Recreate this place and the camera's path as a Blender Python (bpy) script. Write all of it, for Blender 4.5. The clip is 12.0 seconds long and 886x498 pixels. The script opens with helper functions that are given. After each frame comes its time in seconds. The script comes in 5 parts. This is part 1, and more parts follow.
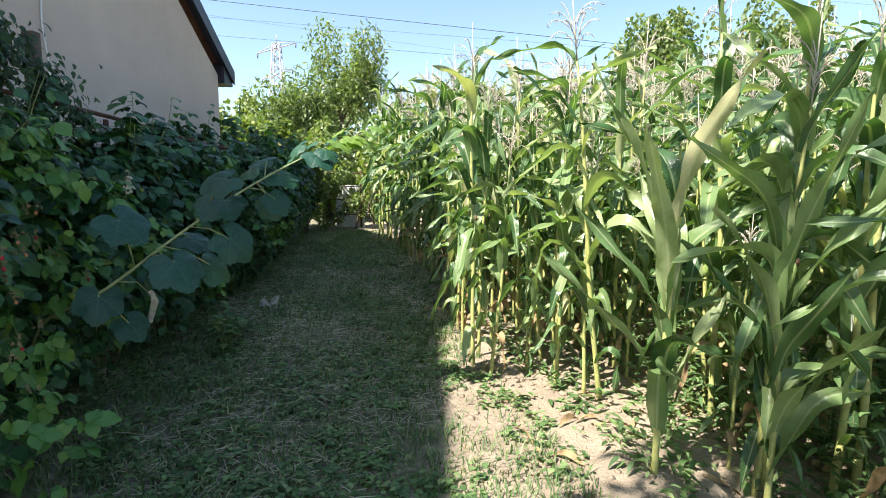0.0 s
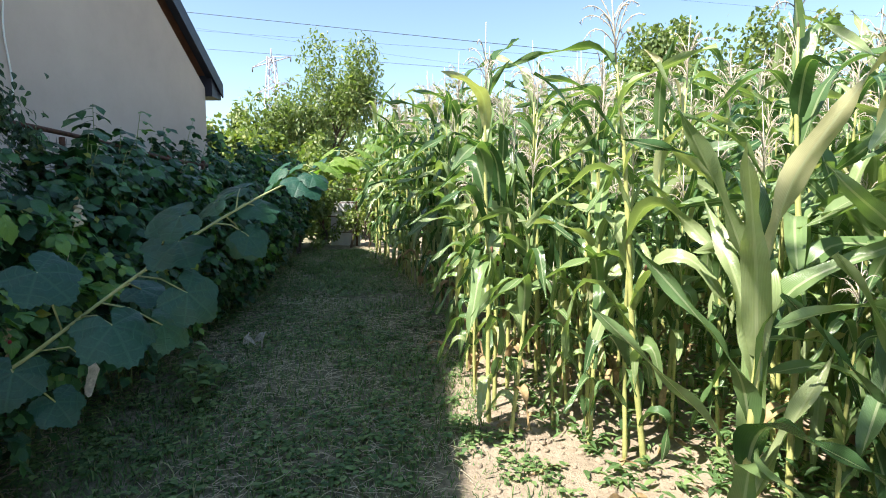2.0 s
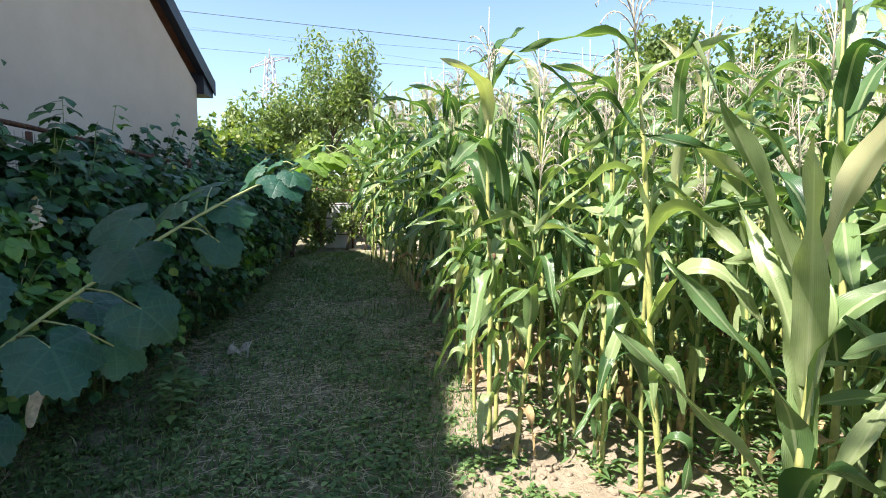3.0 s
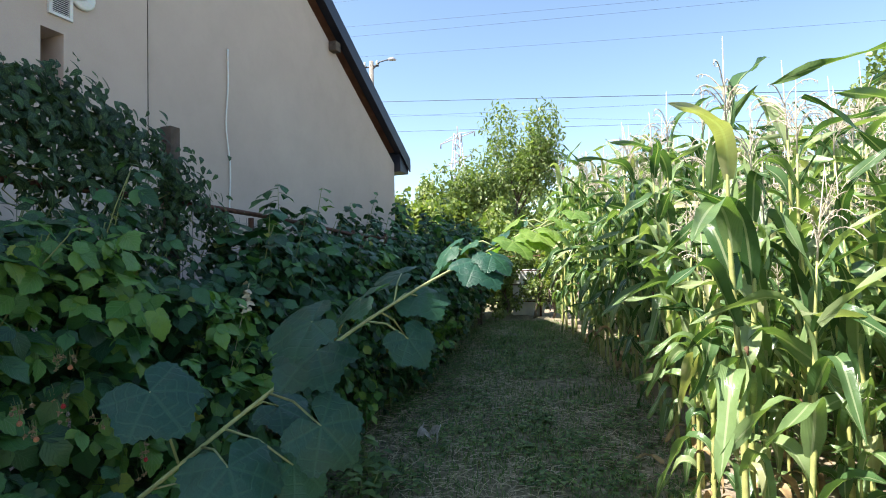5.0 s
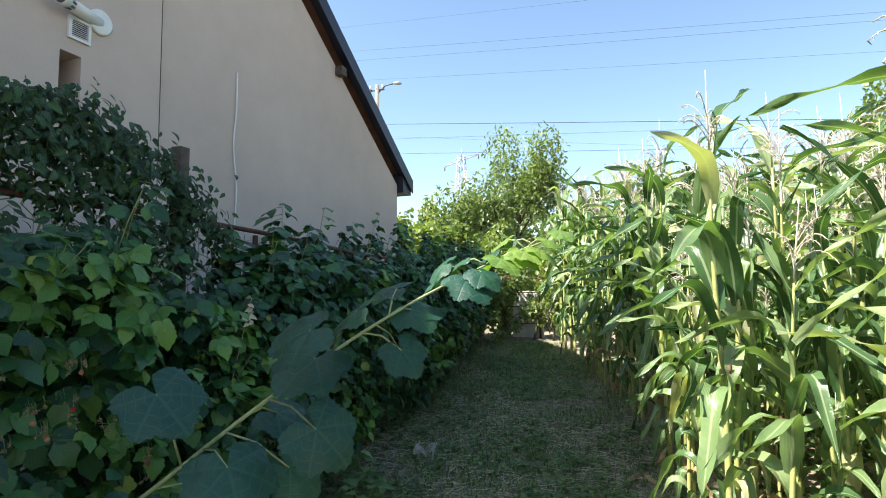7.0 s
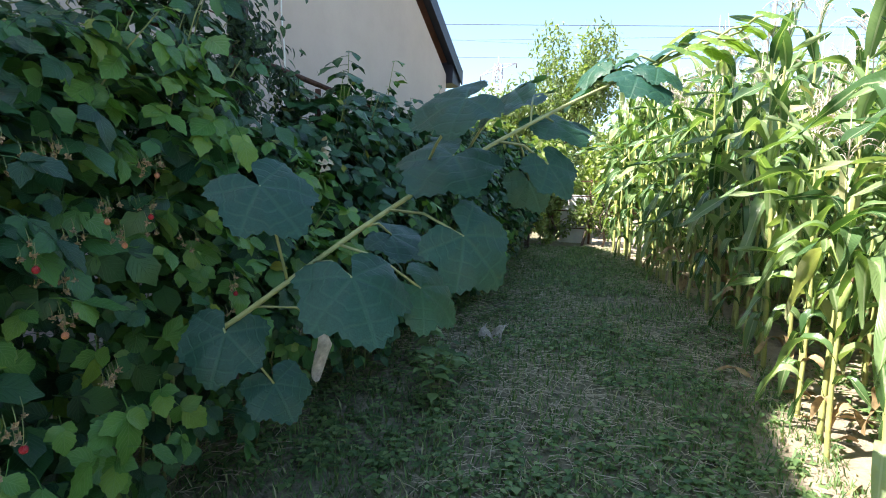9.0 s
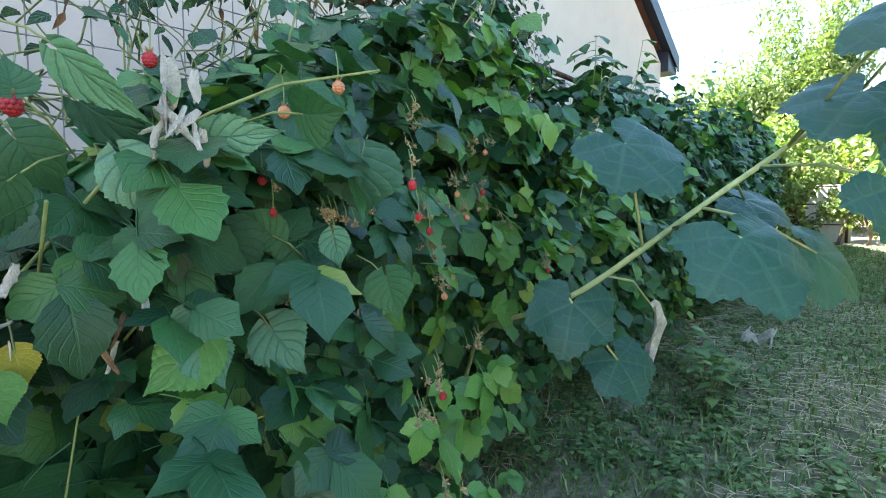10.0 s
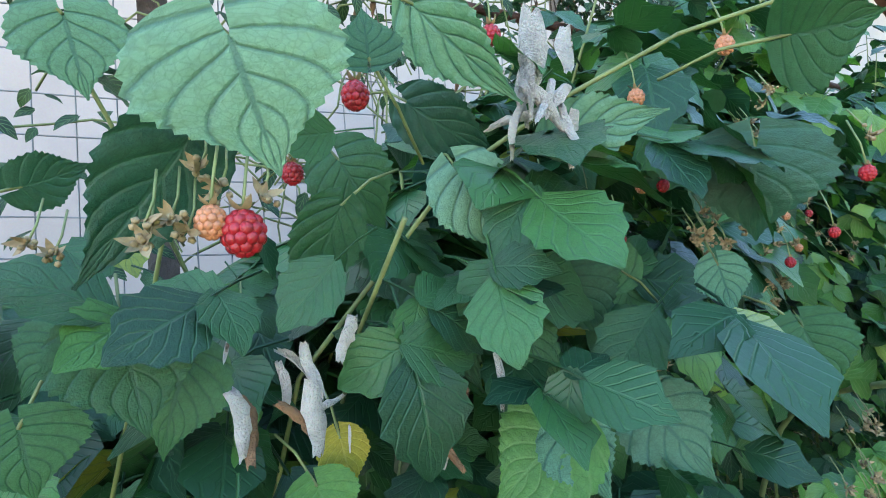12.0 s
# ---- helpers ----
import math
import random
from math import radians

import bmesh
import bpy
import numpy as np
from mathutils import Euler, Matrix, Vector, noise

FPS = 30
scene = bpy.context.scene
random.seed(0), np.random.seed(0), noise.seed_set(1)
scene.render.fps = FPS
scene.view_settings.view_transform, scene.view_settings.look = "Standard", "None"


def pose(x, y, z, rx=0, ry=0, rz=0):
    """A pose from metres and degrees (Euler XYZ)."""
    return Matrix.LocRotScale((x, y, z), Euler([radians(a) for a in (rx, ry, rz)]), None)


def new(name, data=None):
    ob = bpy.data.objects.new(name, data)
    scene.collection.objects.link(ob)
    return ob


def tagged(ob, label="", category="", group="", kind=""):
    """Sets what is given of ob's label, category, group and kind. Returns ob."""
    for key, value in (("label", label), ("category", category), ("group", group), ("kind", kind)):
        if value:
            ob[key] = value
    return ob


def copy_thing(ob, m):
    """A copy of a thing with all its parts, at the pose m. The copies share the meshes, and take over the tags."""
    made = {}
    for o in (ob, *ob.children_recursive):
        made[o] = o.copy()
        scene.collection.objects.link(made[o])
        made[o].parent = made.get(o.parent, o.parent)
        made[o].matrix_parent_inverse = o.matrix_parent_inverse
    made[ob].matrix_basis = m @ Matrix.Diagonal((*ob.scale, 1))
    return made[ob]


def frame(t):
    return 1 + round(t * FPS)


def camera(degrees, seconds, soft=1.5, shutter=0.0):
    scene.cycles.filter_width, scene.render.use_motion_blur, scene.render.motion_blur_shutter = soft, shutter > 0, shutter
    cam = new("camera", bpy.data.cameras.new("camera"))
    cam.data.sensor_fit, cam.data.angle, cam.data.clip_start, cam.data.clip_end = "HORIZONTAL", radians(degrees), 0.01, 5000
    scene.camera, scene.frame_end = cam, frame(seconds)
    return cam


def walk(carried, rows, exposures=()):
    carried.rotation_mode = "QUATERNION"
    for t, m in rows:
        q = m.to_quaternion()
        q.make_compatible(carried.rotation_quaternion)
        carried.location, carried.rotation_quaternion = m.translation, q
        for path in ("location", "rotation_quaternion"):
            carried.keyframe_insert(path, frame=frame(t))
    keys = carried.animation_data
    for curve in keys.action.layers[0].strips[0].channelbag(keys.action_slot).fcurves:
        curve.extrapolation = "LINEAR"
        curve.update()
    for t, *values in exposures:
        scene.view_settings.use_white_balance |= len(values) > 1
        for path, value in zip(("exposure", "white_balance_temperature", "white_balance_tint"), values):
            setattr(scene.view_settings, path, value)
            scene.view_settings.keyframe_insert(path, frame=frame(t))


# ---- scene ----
# The walk: seconds, place in metres, turn in degrees.
cam = camera(79.8, 12.0, soft=1.0)
ROWS = [
    (0, 0.005, 0.004, 1.554, 83.541, -0.312, -0.005),
    (0.5, 0.073, 0.21, 1.599, 83.94, 0.013, 0.093),
    (1, 0.075, 0.349, 1.63, 84.16, -0.04, 0.02),
    (1.5, -0.004, 0.494, 1.646, 84.503, 0.21, -0.159),
    (2, -0.08, 0.576, 1.646, 84.792, 0.145, -0.49),
    (2.5, -0.081, 0.697, 1.652, 84.513, -0.022, -0.756),
    (2.7, -0.074, 0.751, 1.644, 84.708, -0.068, -0.893),
    (4.3, -0.151, 1.245, 1.707, 87.284, 0.046, 8.376),
    (4.5, -0.16, 1.2, 1.717, 88.53, 0.5, 11.6),
    (5, -0.23, 1.267, 1.727, 91.873, 1.182, 18.849),
    (5.5, -0.272, 1.27, 1.736, 94.639, 1.964, 22.127),
    (6, -0.29, 1.275, 1.742, 95.786, 2.359, 23.277),
    (6.5, -0.272, 1.285, 1.738, 96.055, 1.399, 22.995),
    (7, -0.165, 1.18, 1.706, 94.215, 0.33, 19.1),
    (7.2, -0.13, 1.15, 1.682, 91.55, 0.4, 16.53),
    (8.8, -0.46, 1.385, 1.387, 86.2, -1.412, 18.6),
    (9, -0.61, 1.418, 1.385, 85.0, -1.889, 22.2),
    (9.5, -0.778, 1.332, 1.32, 85.1, -1.209, 33.2),
    (10, -0.966, 1.274, 1.277, 85.6, 0.384, 42.1),
    (10.5, -1.108, 1.27, 1.258, 86.16, 1.419, 48.966),
    (11, -1.208, 1.269, 1.245, 87.96, 2.254, 55.105),
    (11.5, -1.258, 1.255, 1.236, 91.412, 3.238, 59.452),
    (12, -1.277, 1.253, 1.247, 92.899, 4.163, 61.719),
]
# Seconds, stops, kelvin, tint.
EXPOSURES = [(0.0, 1.53, 6550, 15), (7.0, 1.6, 6550, 14), (8.8, 1.8, 6550, 15), (9.1, 2.25, 6550, 16), (9.6, 2.97, 6500, 14), (10.3, 3.2, 6450, 9), (11.3, 3.35, 6350, 9), (12.0, 3.42, 6200, 13)]
walk(cam, [(t, pose(x, y, z, rx, ry, rz)) for t, x, y, z, rx, ry, rz in ROWS], EXPOSURES)

# ---- world and sun ----
SUN_DIR = Vector((0.63, 0.45, -1.0)).normalized()
SUN_EL = math.asin(-SUN_DIR.z)
SUN_AZ = math.atan2(-SUN_DIR.x, -SUN_DIR.y)
world = bpy.data.worlds.new("sky")
scene.world = world
world.use_nodes = True
wn = world.node_tree
sky = wn.nodes.new("ShaderNodeTexSky")
sky.sky_type = "NISHITA"
sky.sun_disc = False
sky.sun_elevation = SUN_EL
sky.sun_rotation = SUN_AZ
sky.air_density, sky.dust_density, sky.ozone_density = 1.0, 0.6, 1.0
background = wn.nodes["Background"]
background.inputs["Strength"].default_value = 0.10
tint = wn.nodes.new("ShaderNodeMixRGB")
tint.blend_type = "MULTIPLY"
tint.inputs["Fac"].default_value = 1.0
tint.inputs["Color2"].default_value = (0.97, 1.025, 0.985, 1.0)
wn.links.new(sky.outputs["Color"], tint.inputs["Color1"])
wn.links.new(tint.outputs["Color"], background.inputs["Color"])
sun = bpy.data.lights.new("sun", "SUN")
sun.energy, sun.angle, sun.color = 5.0, radians(0.55), (1.0, 0.955, 0.87)
sun_ob = new("sun", sun)
sun_ob.matrix_world = Matrix.Translation((-20, -10, 40)) @ SUN_DIR.to_track_quat("-Z", "Y").to_matrix().to_4x4()

rng = np.random.default_rng(7)


# ---- materials ----
def nodes_of(name, roughness=0.6, metallic=0.0):
    m = bpy.data.materials.new(name)
    m.use_nodes = True
    t = m.node_tree
    b = t.nodes["Principled BSDF"]
    b.inputs["Roughness"].default_value = roughness
    b.inputs["Metallic"].default_value = metallic
    return m, t, b


def noise_node(t, scale, detail=4.0, coords=None, rough=0.6):
    n = t.nodes.new("ShaderNodeTexNoise")
    n.inputs["Scale"].default_value = scale
    n.inputs["Detail"].default_value = detail
    n.inputs["Roughness"].default_value = rough
    if coords is not None:
        t.links.new(coords, n.inputs["Vector"])
    return n


def ramp(t, value, stops):
    r = t.nodes.new("ShaderNodeValToRGB")
    while len(r.color_ramp.elements) < len(stops):
        r.color_ramp.elements.new(0.5)
    for e, (p, c) in zip(r.color_ramp.elements, stops):
        e.position, e.color = p, (*c, 1.0)
    t.links.new(value, r.inputs["Fac"])
    return r


def blend(t, kind, fac, a, b):
    n = t.nodes.new("ShaderNodeMixRGB")
    n.blend_type = kind
    for key, v in (("Fac", fac), ("Color1", a), ("Color2", b)):
        if isinstance(v, bpy.types.NodeSocket):
            t.links.new(v, n.inputs[key])
        elif key == "Fac":
            n.inputs[key].default_value = v
        else:
            n.inputs[key].default_value = (*v, 1.0)
    return n.outputs["Color"]


def calc(t, op, a, b=0.0, c=None):
    n = t.nodes.new("ShaderNodeMath")
    n.operation = op
    for i, v in enumerate((a, b) if c is None else (a, b, c)):
        if isinstance(v, bpy.types.NodeSocket):
            t.links.new(v, n.inputs[i])
        else:
            n.inputs[i].default_value = v
    return n.outputs[0]


def bump(t, b, height, strength=0.3, distance=0.01):
    n = t.nodes.new("ShaderNodeBump")
    n.inputs["Strength"].default_value = strength
    n.inputs["Distance"].default_value = distance
    t.links.new(height, n.inputs["Height"])
    t.links.new(n.outputs["Normal"], b.inputs["Normal"])


def plain(name, colour, roughness=0.6, metallic=0.0, scale=8.0, vary=0.25, relief=0.2):
    """A surface of one colour with grain and stains at two scales."""
    m, t, b = nodes_of(name, roughness, metallic)
    co = t.nodes.new("ShaderNodeTexCoord").outputs["Object"]
    n1, n2 = noise_node(t, scale, 5, co), noise_node(t, scale * 9, 4, co)
    dark = tuple(v * (1 - vary) for v in colour)
    lite = tuple(min(1.0, v * (1 + vary)) for v in colour)
    r = ramp(t, n1.outputs["Fac"], [(0.3, dark), (0.7, lite)])
    c = blend(t, "MULTIPLY", 0.3, r.outputs["Color"], n2.outputs["Color"])
    t.links.new(c, b.inputs["Base Color"])
    bump(t, b, n2.outputs["Fac"], relief)
    return m


def random_value(t):
    """A number from 0 to 1 of each object and of each loose piece."""
    o = t.nodes.new("ShaderNodeObjectInfo").outputs["Random"]
    g = t.nodes.new("ShaderNodeNewGeometry").outputs["Random Per Island"]
    return calc(t, "FRACT", calc(t, "ADD", o, g))


def leaf_material(name, stops, rough=0.45, through_light=0.35, veins=9.0, vein_colour=(0.16, 0.3, 0.1), corn=False, relief=0.5, vein_fac=0.45, net=22.0, sheen=0.5):
    m, t, b = nodes_of(name, rough)
    b.inputs["Specular IOR Level"].default_value = sheen
    uv = t.nodes.new("ShaderNodeUVMap").outputs["UV"]
    sep = t.nodes.new("ShaderNodeSeparateXYZ")
    t.links.new(uv, sep.inputs[0])
    u, v = sep.outputs[0], sep.outputs[1]
    side = calc(t, "ABSOLUTE", calc(t, "SUBTRACT", u, 0.5))
    rnd = random_value(t)
    r = ramp(t, rnd, stops)
    co = t.nodes.new("ShaderNodeTexCoord").outputs["Object"]
    blotch = noise_node(t, 9.0, 3, co)
    base = blend(t, "MULTIPLY", 0.55, r.outputs["Color"], ramp(t, blotch.outputs["Fac"], [(0.3, (0.62, 0.66, 0.6)), (0.7, (1, 1, 1))]).outputs["Color"])
    if corn:
        stripes = calc(t, "SINE", calc(t, "MULTIPLY", u, 120.0))
        line = ramp(t, side, [(0.0, (1, 1, 1)), (0.045, (1, 1, 1)), (0.075, (0, 0, 0))]).outputs["Color"]
        height = calc(t, "ADD", calc(t, "MULTIPLY", stripes, 0.35), calc(t, "MULTIPLY", side, 3.0))
        base = blend(t, "MULTIPLY", 0.25, base, ramp(t, calc(t, "MULTIPLY_ADD", stripes, 0.5, 0.5), [(0.0, (0.7, 0.75, 0.6)), (1.0, (1, 1, 1))]).outputs["Color"])
    else:
        wave = calc(t, "SINE", calc(t, "MULTIPLY", calc(t, "SUBTRACT", v, calc(t, "MULTIPLY", side, 0.9)), veins * 6.283))
        sharp = ramp(t, calc(t, "MULTIPLY_ADD", wave, 0.5, 0.5), [(0.0, (0, 0, 0)), (0.86, (0.0, 0.0, 0.0)), (0.985, (0.75, 0.75, 0.75)), (1.0, (1, 1, 1))])
        mid = ramp(t, side, [(0.0, (1, 1, 1)), (0.012, (1, 1, 1)), (0.03, (0, 0, 0))])
        line = blend(t, "LIGHTEN", 1.0, sharp.outputs["Color"], mid.outputs["Color"])
        fine = noise_node(t, 160.0, 3, co)
        quilt = noise_node(t, 55.0, 2, co)
        cells = t.nodes.new("ShaderNodeTexVoronoi")
        cells.feature = "DISTANCE_TO_EDGE"
        cells.inputs["Scale"].default_value = net
        t.links.new(uv, cells.inputs["Vector"])
        mesh_line = ramp(t, cells.outputs["Distance"], [(0.0, (0.7, 0.72, 0.7)), (0.14, (1, 1, 1))])
        base = blend(t, "MULTIPLY", 0.6, base, mesh_line.outputs["Color"])
        height = calc(t, "ADD", calc(t, "MULTIPLY", line, -0.8), calc(t, "ADD", calc(t, "MULTIPLY", fine.outputs["Fac"], 0.3), calc(t, "MULTIPLY", quilt.outputs["Fac"], 0.9)))
    col = blend(t, "MIX", calc(t, "MULTIPLY", line, vein_fac), base, vein_colour)
    t.links.new(col, b.inputs["Base Color"])
    bump(t, b, height, relief, 0.002)
    out = t.nodes["Material Output"]
    tr = t.nodes.new("ShaderNodeBsdfTranslucent")
    t.links.new(blend(t, "MULTIPLY", 1.0, col, (1.35, 1.55, 0.55)), tr.inputs["Color"])
    mix = t.nodes.new("ShaderNodeMixShader")
    mix.inputs[0].default_value = through_light
    t.links.new(b.outputs[0], mix.inputs[1])
    t.links.new(tr.outputs[0], mix.inputs[2])
    t.links.new(mix.outputs[0], out.inputs[0])
    return m


M_RASP = leaf_material("raspberry_leaf", [(0.0, (0.014, 0.055, 0.03)), (0.45, (0.027, 0.095, 0.036)), (0.8, (0.045, 0.145, 0.048)), (0.975, (0.085, 0.22, 0.055)), (1.0, (0.32, 0.32, 0.05))], 0.36, 0.16, 6.0, (0.04, 0.12, 0.05), vein_fac=0.4, sheen=0.36)
M_HERO = leaf_material("broad_raspberry_leaf", [(0.0, (0.055, 0.16, 0.1)), (0.5, (0.095, 0.24, 0.145)), (1.0, (0.165, 0.33, 0.205))], 0.32, 0.16, 5.0, (0.02, 0.085, 0.07), vein_fac=0.6, relief=0.6)
M_BIG = leaf_material("lobed_leaf", [(0.0, (0.017, 0.07, 0.048)), (0.6, (0.024, 0.088, 0.057)), (1.0, (0.036, 0.115, 0.062))], 0.42, 0.16, 5.0, (0.05, 0.13, 0.075), vein_fac=0.3, sheen=0.36)
M_TIP = leaf_material("young_lobed_leaf", [(0.0, (0.14, 0.27, 0.05)), (1.0, (0.24, 0.36, 0.07))], 0.5, 0.4, 5.0, (0.3, 0.4, 0.12))
M_YELLOW = leaf_material("yellow_leaf", [(0.0, (0.42, 0.36, 0.03)), (1.0, (0.5, 0.42, 0.06))], 0.55, 0.35, 7.0, (0.5, 0.42, 0.1))
M_RASPB = leaf_material("dark_raspberry_leaf", [(0.0, (0.014, 0.062, 0.032)), (0.5, (0.026, 0.098, 0.042)), (1.0, (0.05, 0.15, 0.052))], 0.4, 0.16, 6.0, (0.018, 0.065, 0.04), vein_fac=0.5, sheen=0.32)
M_LIME = leaf_material("young_raspberry_leaf", [(0.0, (0.07, 0.20, 0.045)), (0.7, (0.11, 0.265, 0.05)), (1.0, (0.2, 0.33, 0.055))], 0.38, 0.25, 6.0, vein_fac=0.35)
M_CORN = leaf_material("corn_leaf", [(0.0, (0.055, 0.125, 0.045)), (0.35, (0.11, 0.2, 0.075)), (0.7, (0.22, 0.32, 0.13)), (0.94, (0.36, 0.43, 0.22)), (1.0, (0.5, 0.46, 0.27))], 0.25, 0.27, corn=True, vein_colour=(0.45, 0.5, 0.3), relief=0.5, sheen=0.6)
M_STALK = plain("corn_stalk", (0.44, 0.46, 0.16), 0.4, 0, 12, 0.3)
M_TASSEL = plain("corn_tassel", (0.60, 0.53, 0.42), 0.8, 0, 30, 0.3)
M_HUSK = plain("corn_husk", (0.26, 0.36, 0.10), 0.55, 0, 25, 0.25)
M_SILK = plain("corn_silk", (0.13, 0.07, 0.035), 0.8, 0, 60, 0.4)
M_DRYCORN = plain("dry_corn_leaf", (0.36, 0.25, 0.12), 0.8, 0, 18, 0.45)
M_CANE = plain("cane", (0.20, 0.24, 0.08), 0.6, 0, 30, 0.3)
M_BIGSTEM = plain("thick_green_stem", (0.32, 0.37, 0.16), 0.6, 0, 30, 0.2)
M_WEED = leaf_material("weed_leaf", [(0.0, (0.05, 0.11, 0.04)), (0.6, (0.145, 0.25, 0.085)), (1.0, (0.3, 0.39, 0.17))], 0.5, 0.3, 4.0)
M_GRASS = leaf_material("grass_blade", [(0.0, (0.04, 0.10, 0.03)), (0.5, (0.11, 0.2, 0.06)), (0.85, (0.2, 0.28, 0.11)), (1.0, (0.5, 0.44, 0.28))], 0.55, 0.28, 2.0)
M_STRAW = plain("straw", (0.58, 0.51, 0.36), 0.75, 0, 40, 0.3)
M_DEAD = plain("withered_leaf", (0.66, 0.63, 0.58), 0.85, 0, 60, 0.3, 0.9)
M_DEADB = plain("brown_withered_leaf", (0.22, 0.12, 0.06), 0.85, 0, 35, 0.4, 0.6)
M_TREE = leaf_material("tree_leaf", [(0.0, (0.11, 0.16, 0.06)), (0.6, (0.19, 0.25, 0.09)), (1.0, (0.32, 0.35, 0.15))], 0.4, 0.35, 3.0)
M_SHRUB = leaf_material("shrub_leaf", [(0.0, (0.12, 0.18, 0.05)), (0.6, (0.22, 0.28, 0.08)), (1.0, (0.36, 0.38, 0.13))], 0.45, 0.35, 3.0)
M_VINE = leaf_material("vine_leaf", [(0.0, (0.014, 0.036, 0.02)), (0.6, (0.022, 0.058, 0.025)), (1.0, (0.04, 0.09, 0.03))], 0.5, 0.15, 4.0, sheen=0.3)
M_BARK = plain("bark", (0.14, 0.11, 0.08), 0.9, 0, 9, 0.4, 0.6)
M_BERRY = plain("ripe_raspberry", (0.36, 0.012, 0.018), 0.28, 0, 60, 0.2)
M_PALE = plain("unripe_raspberry", (0.55, 0.22, 0.10), 0.4, 0, 60, 0.2)
M_SEPAL = plain("dry_sepal", (0.33, 0.25, 0.13), 0.8, 0, 60, 0.45)
M_RUST = plain("rusty_steel", (0.13, 0.06, 0.04), 0.8, 0.3, 30, 0.5, 0.5)
M_WIRE = plain("galvanised_wire", (0.30, 0.30, 0.29), 0.5, 0.7, 30, 0.2)
M_CABLE = plain("power_cable", (0.04, 0.045, 0.055), 0.5, 0.4, 5, 0.1)
M_PYLON = plain("pylon_steel", (0.42, 0.40, 0.42), 0.6, 0.4, 2, 0.2)
M_ROOF = plain("roof_trim", (0.016, 0.016, 0.028), 0.45, 0.2, 4, 0.3)
M_TILE = plain("roof_tile", (0.20, 0.09, 0.06), 0.8, 0, 5, 0.3)
M_WHITE = plain("white_plastic", (0.78, 0.78, 0.76), 0.35, 0, 6, 0.06, 0.05)
M_GREY = plain("grey_slot", (0.10, 0.10, 0.11), 0.6, 0, 10, 0.2)
M_CHALK = plain("whitewash", (0.72, 0.71, 0.68), 0.85, 0, 4, 0.15, 0.4)
M_WOOD = plain("old_post_wood", (0.10, 0.075, 0.06), 0.9, 0, 14, 0.4, 0.6)
M_STAKE = plain("grey_stake", (0.30, 0.27, 0.23), 0.9, 0, 14, 0.3, 0.6)
M_GLASS = plain("dark_glass", (0.02, 0.022, 0.025), 0.08, 0, 3, 0.1, 0.0)


def render_material():
    m, t, b = nodes_of("painted_render", 0.92)
    co = t.nodes.new("ShaderNodeTexCoord").outputs["Object"]
    big, mid, grain = noise_node(t, 0.35, 4, co), noise_node(t, 2.2, 6, co, 0.7), noise_node(t, 120.0, 3, co)
    c = ramp(t, big.outputs["Fac"], [(0.35, (0.52, 0.425, 0.37)), (0.65, (0.58, 0.48, 0.42))]).outputs["Color"]
    c = blend(t, "MULTIPLY", 0.5, c, ramp(t, mid.outputs["Fac"], [(0.3, (0.84, 0.83, 0.82)), (0.6, (1, 1, 1))]).outputs["Color"])
    c = blend(t, "MULTIPLY", 0.2, c, grain.outputs["Color"])
    t.links.new(c, b.inputs["Base Color"])
    bump(t, b, grain.outputs["Fac"], 0.25, 0.004)
    return m


def soil_material():
    m, t, b = nodes_of("dry_soil", 0.95)
    co = t.nodes.new("ShaderNodeTexCoord").outputs["Object"]
    sep = t.nodes.new("ShaderNodeSeparateXYZ")
    t.links.new(co, sep.inputs[0])
    a, c2, d = noise_node(t, 1.2, 6, co, 0.65), noise_node(t, 14.0, 6, co, 0.7), noise_node(t, 90.0, 4, co)
    earth = ramp(t, a.outputs["Fac"], [(0.3, (0.29, 0.235, 0.165)), (0.7, (0.42, 0.345, 0.25))]).outputs["Color"]
    earth = blend(t, "MULTIPLY", 0.6, earth, ramp(t, c2.outputs["Fac"], [(0.3, (0.5, 0.48, 0.45)), (0.65, (1, 1, 1))]).outputs["Color"])
    turf = ramp(t, c2.outputs["Fac"], [(0.3, (0.05, 0.05, 0.033)), (0.48, (0.155, 0.145, 0.088)), (0.7, (0.37, 0.325, 0.23))]).outputs["Color"]
    edge = calc(t, "SUBTRACT", calc(t, "ADD", sep.outputs[0], calc(t, "MULTIPLY", a.outputs["Fac"], 0.5)), 0.2)
    edge = calc(t, "ADD", edge, calc(t, "MULTIPLY", calc(t, "MAXIMUM", calc(t, "SUBTRACT", sep.outputs[1], 6.0), 0.0), 0.27))
    fac = ramp(t, calc(t, "MULTIPLY_ADD", edge, 1.6, 0.5), [(0.3, (0, 0, 0)), (0.75, (1, 1, 1))]).outputs["Color"]
    t.links.new(blend(t, "MIX", fac, turf, earth), b.inputs["Base Color"])
    bump(t, b, calc(t, "ADD", c2.outputs["Fac"], calc(t, "MULTIPLY", d.outputs["Fac"], 0.4)), 0.9, 0.03)
    return m


M_RENDER = render_material()
M_SOIL = soil_material()


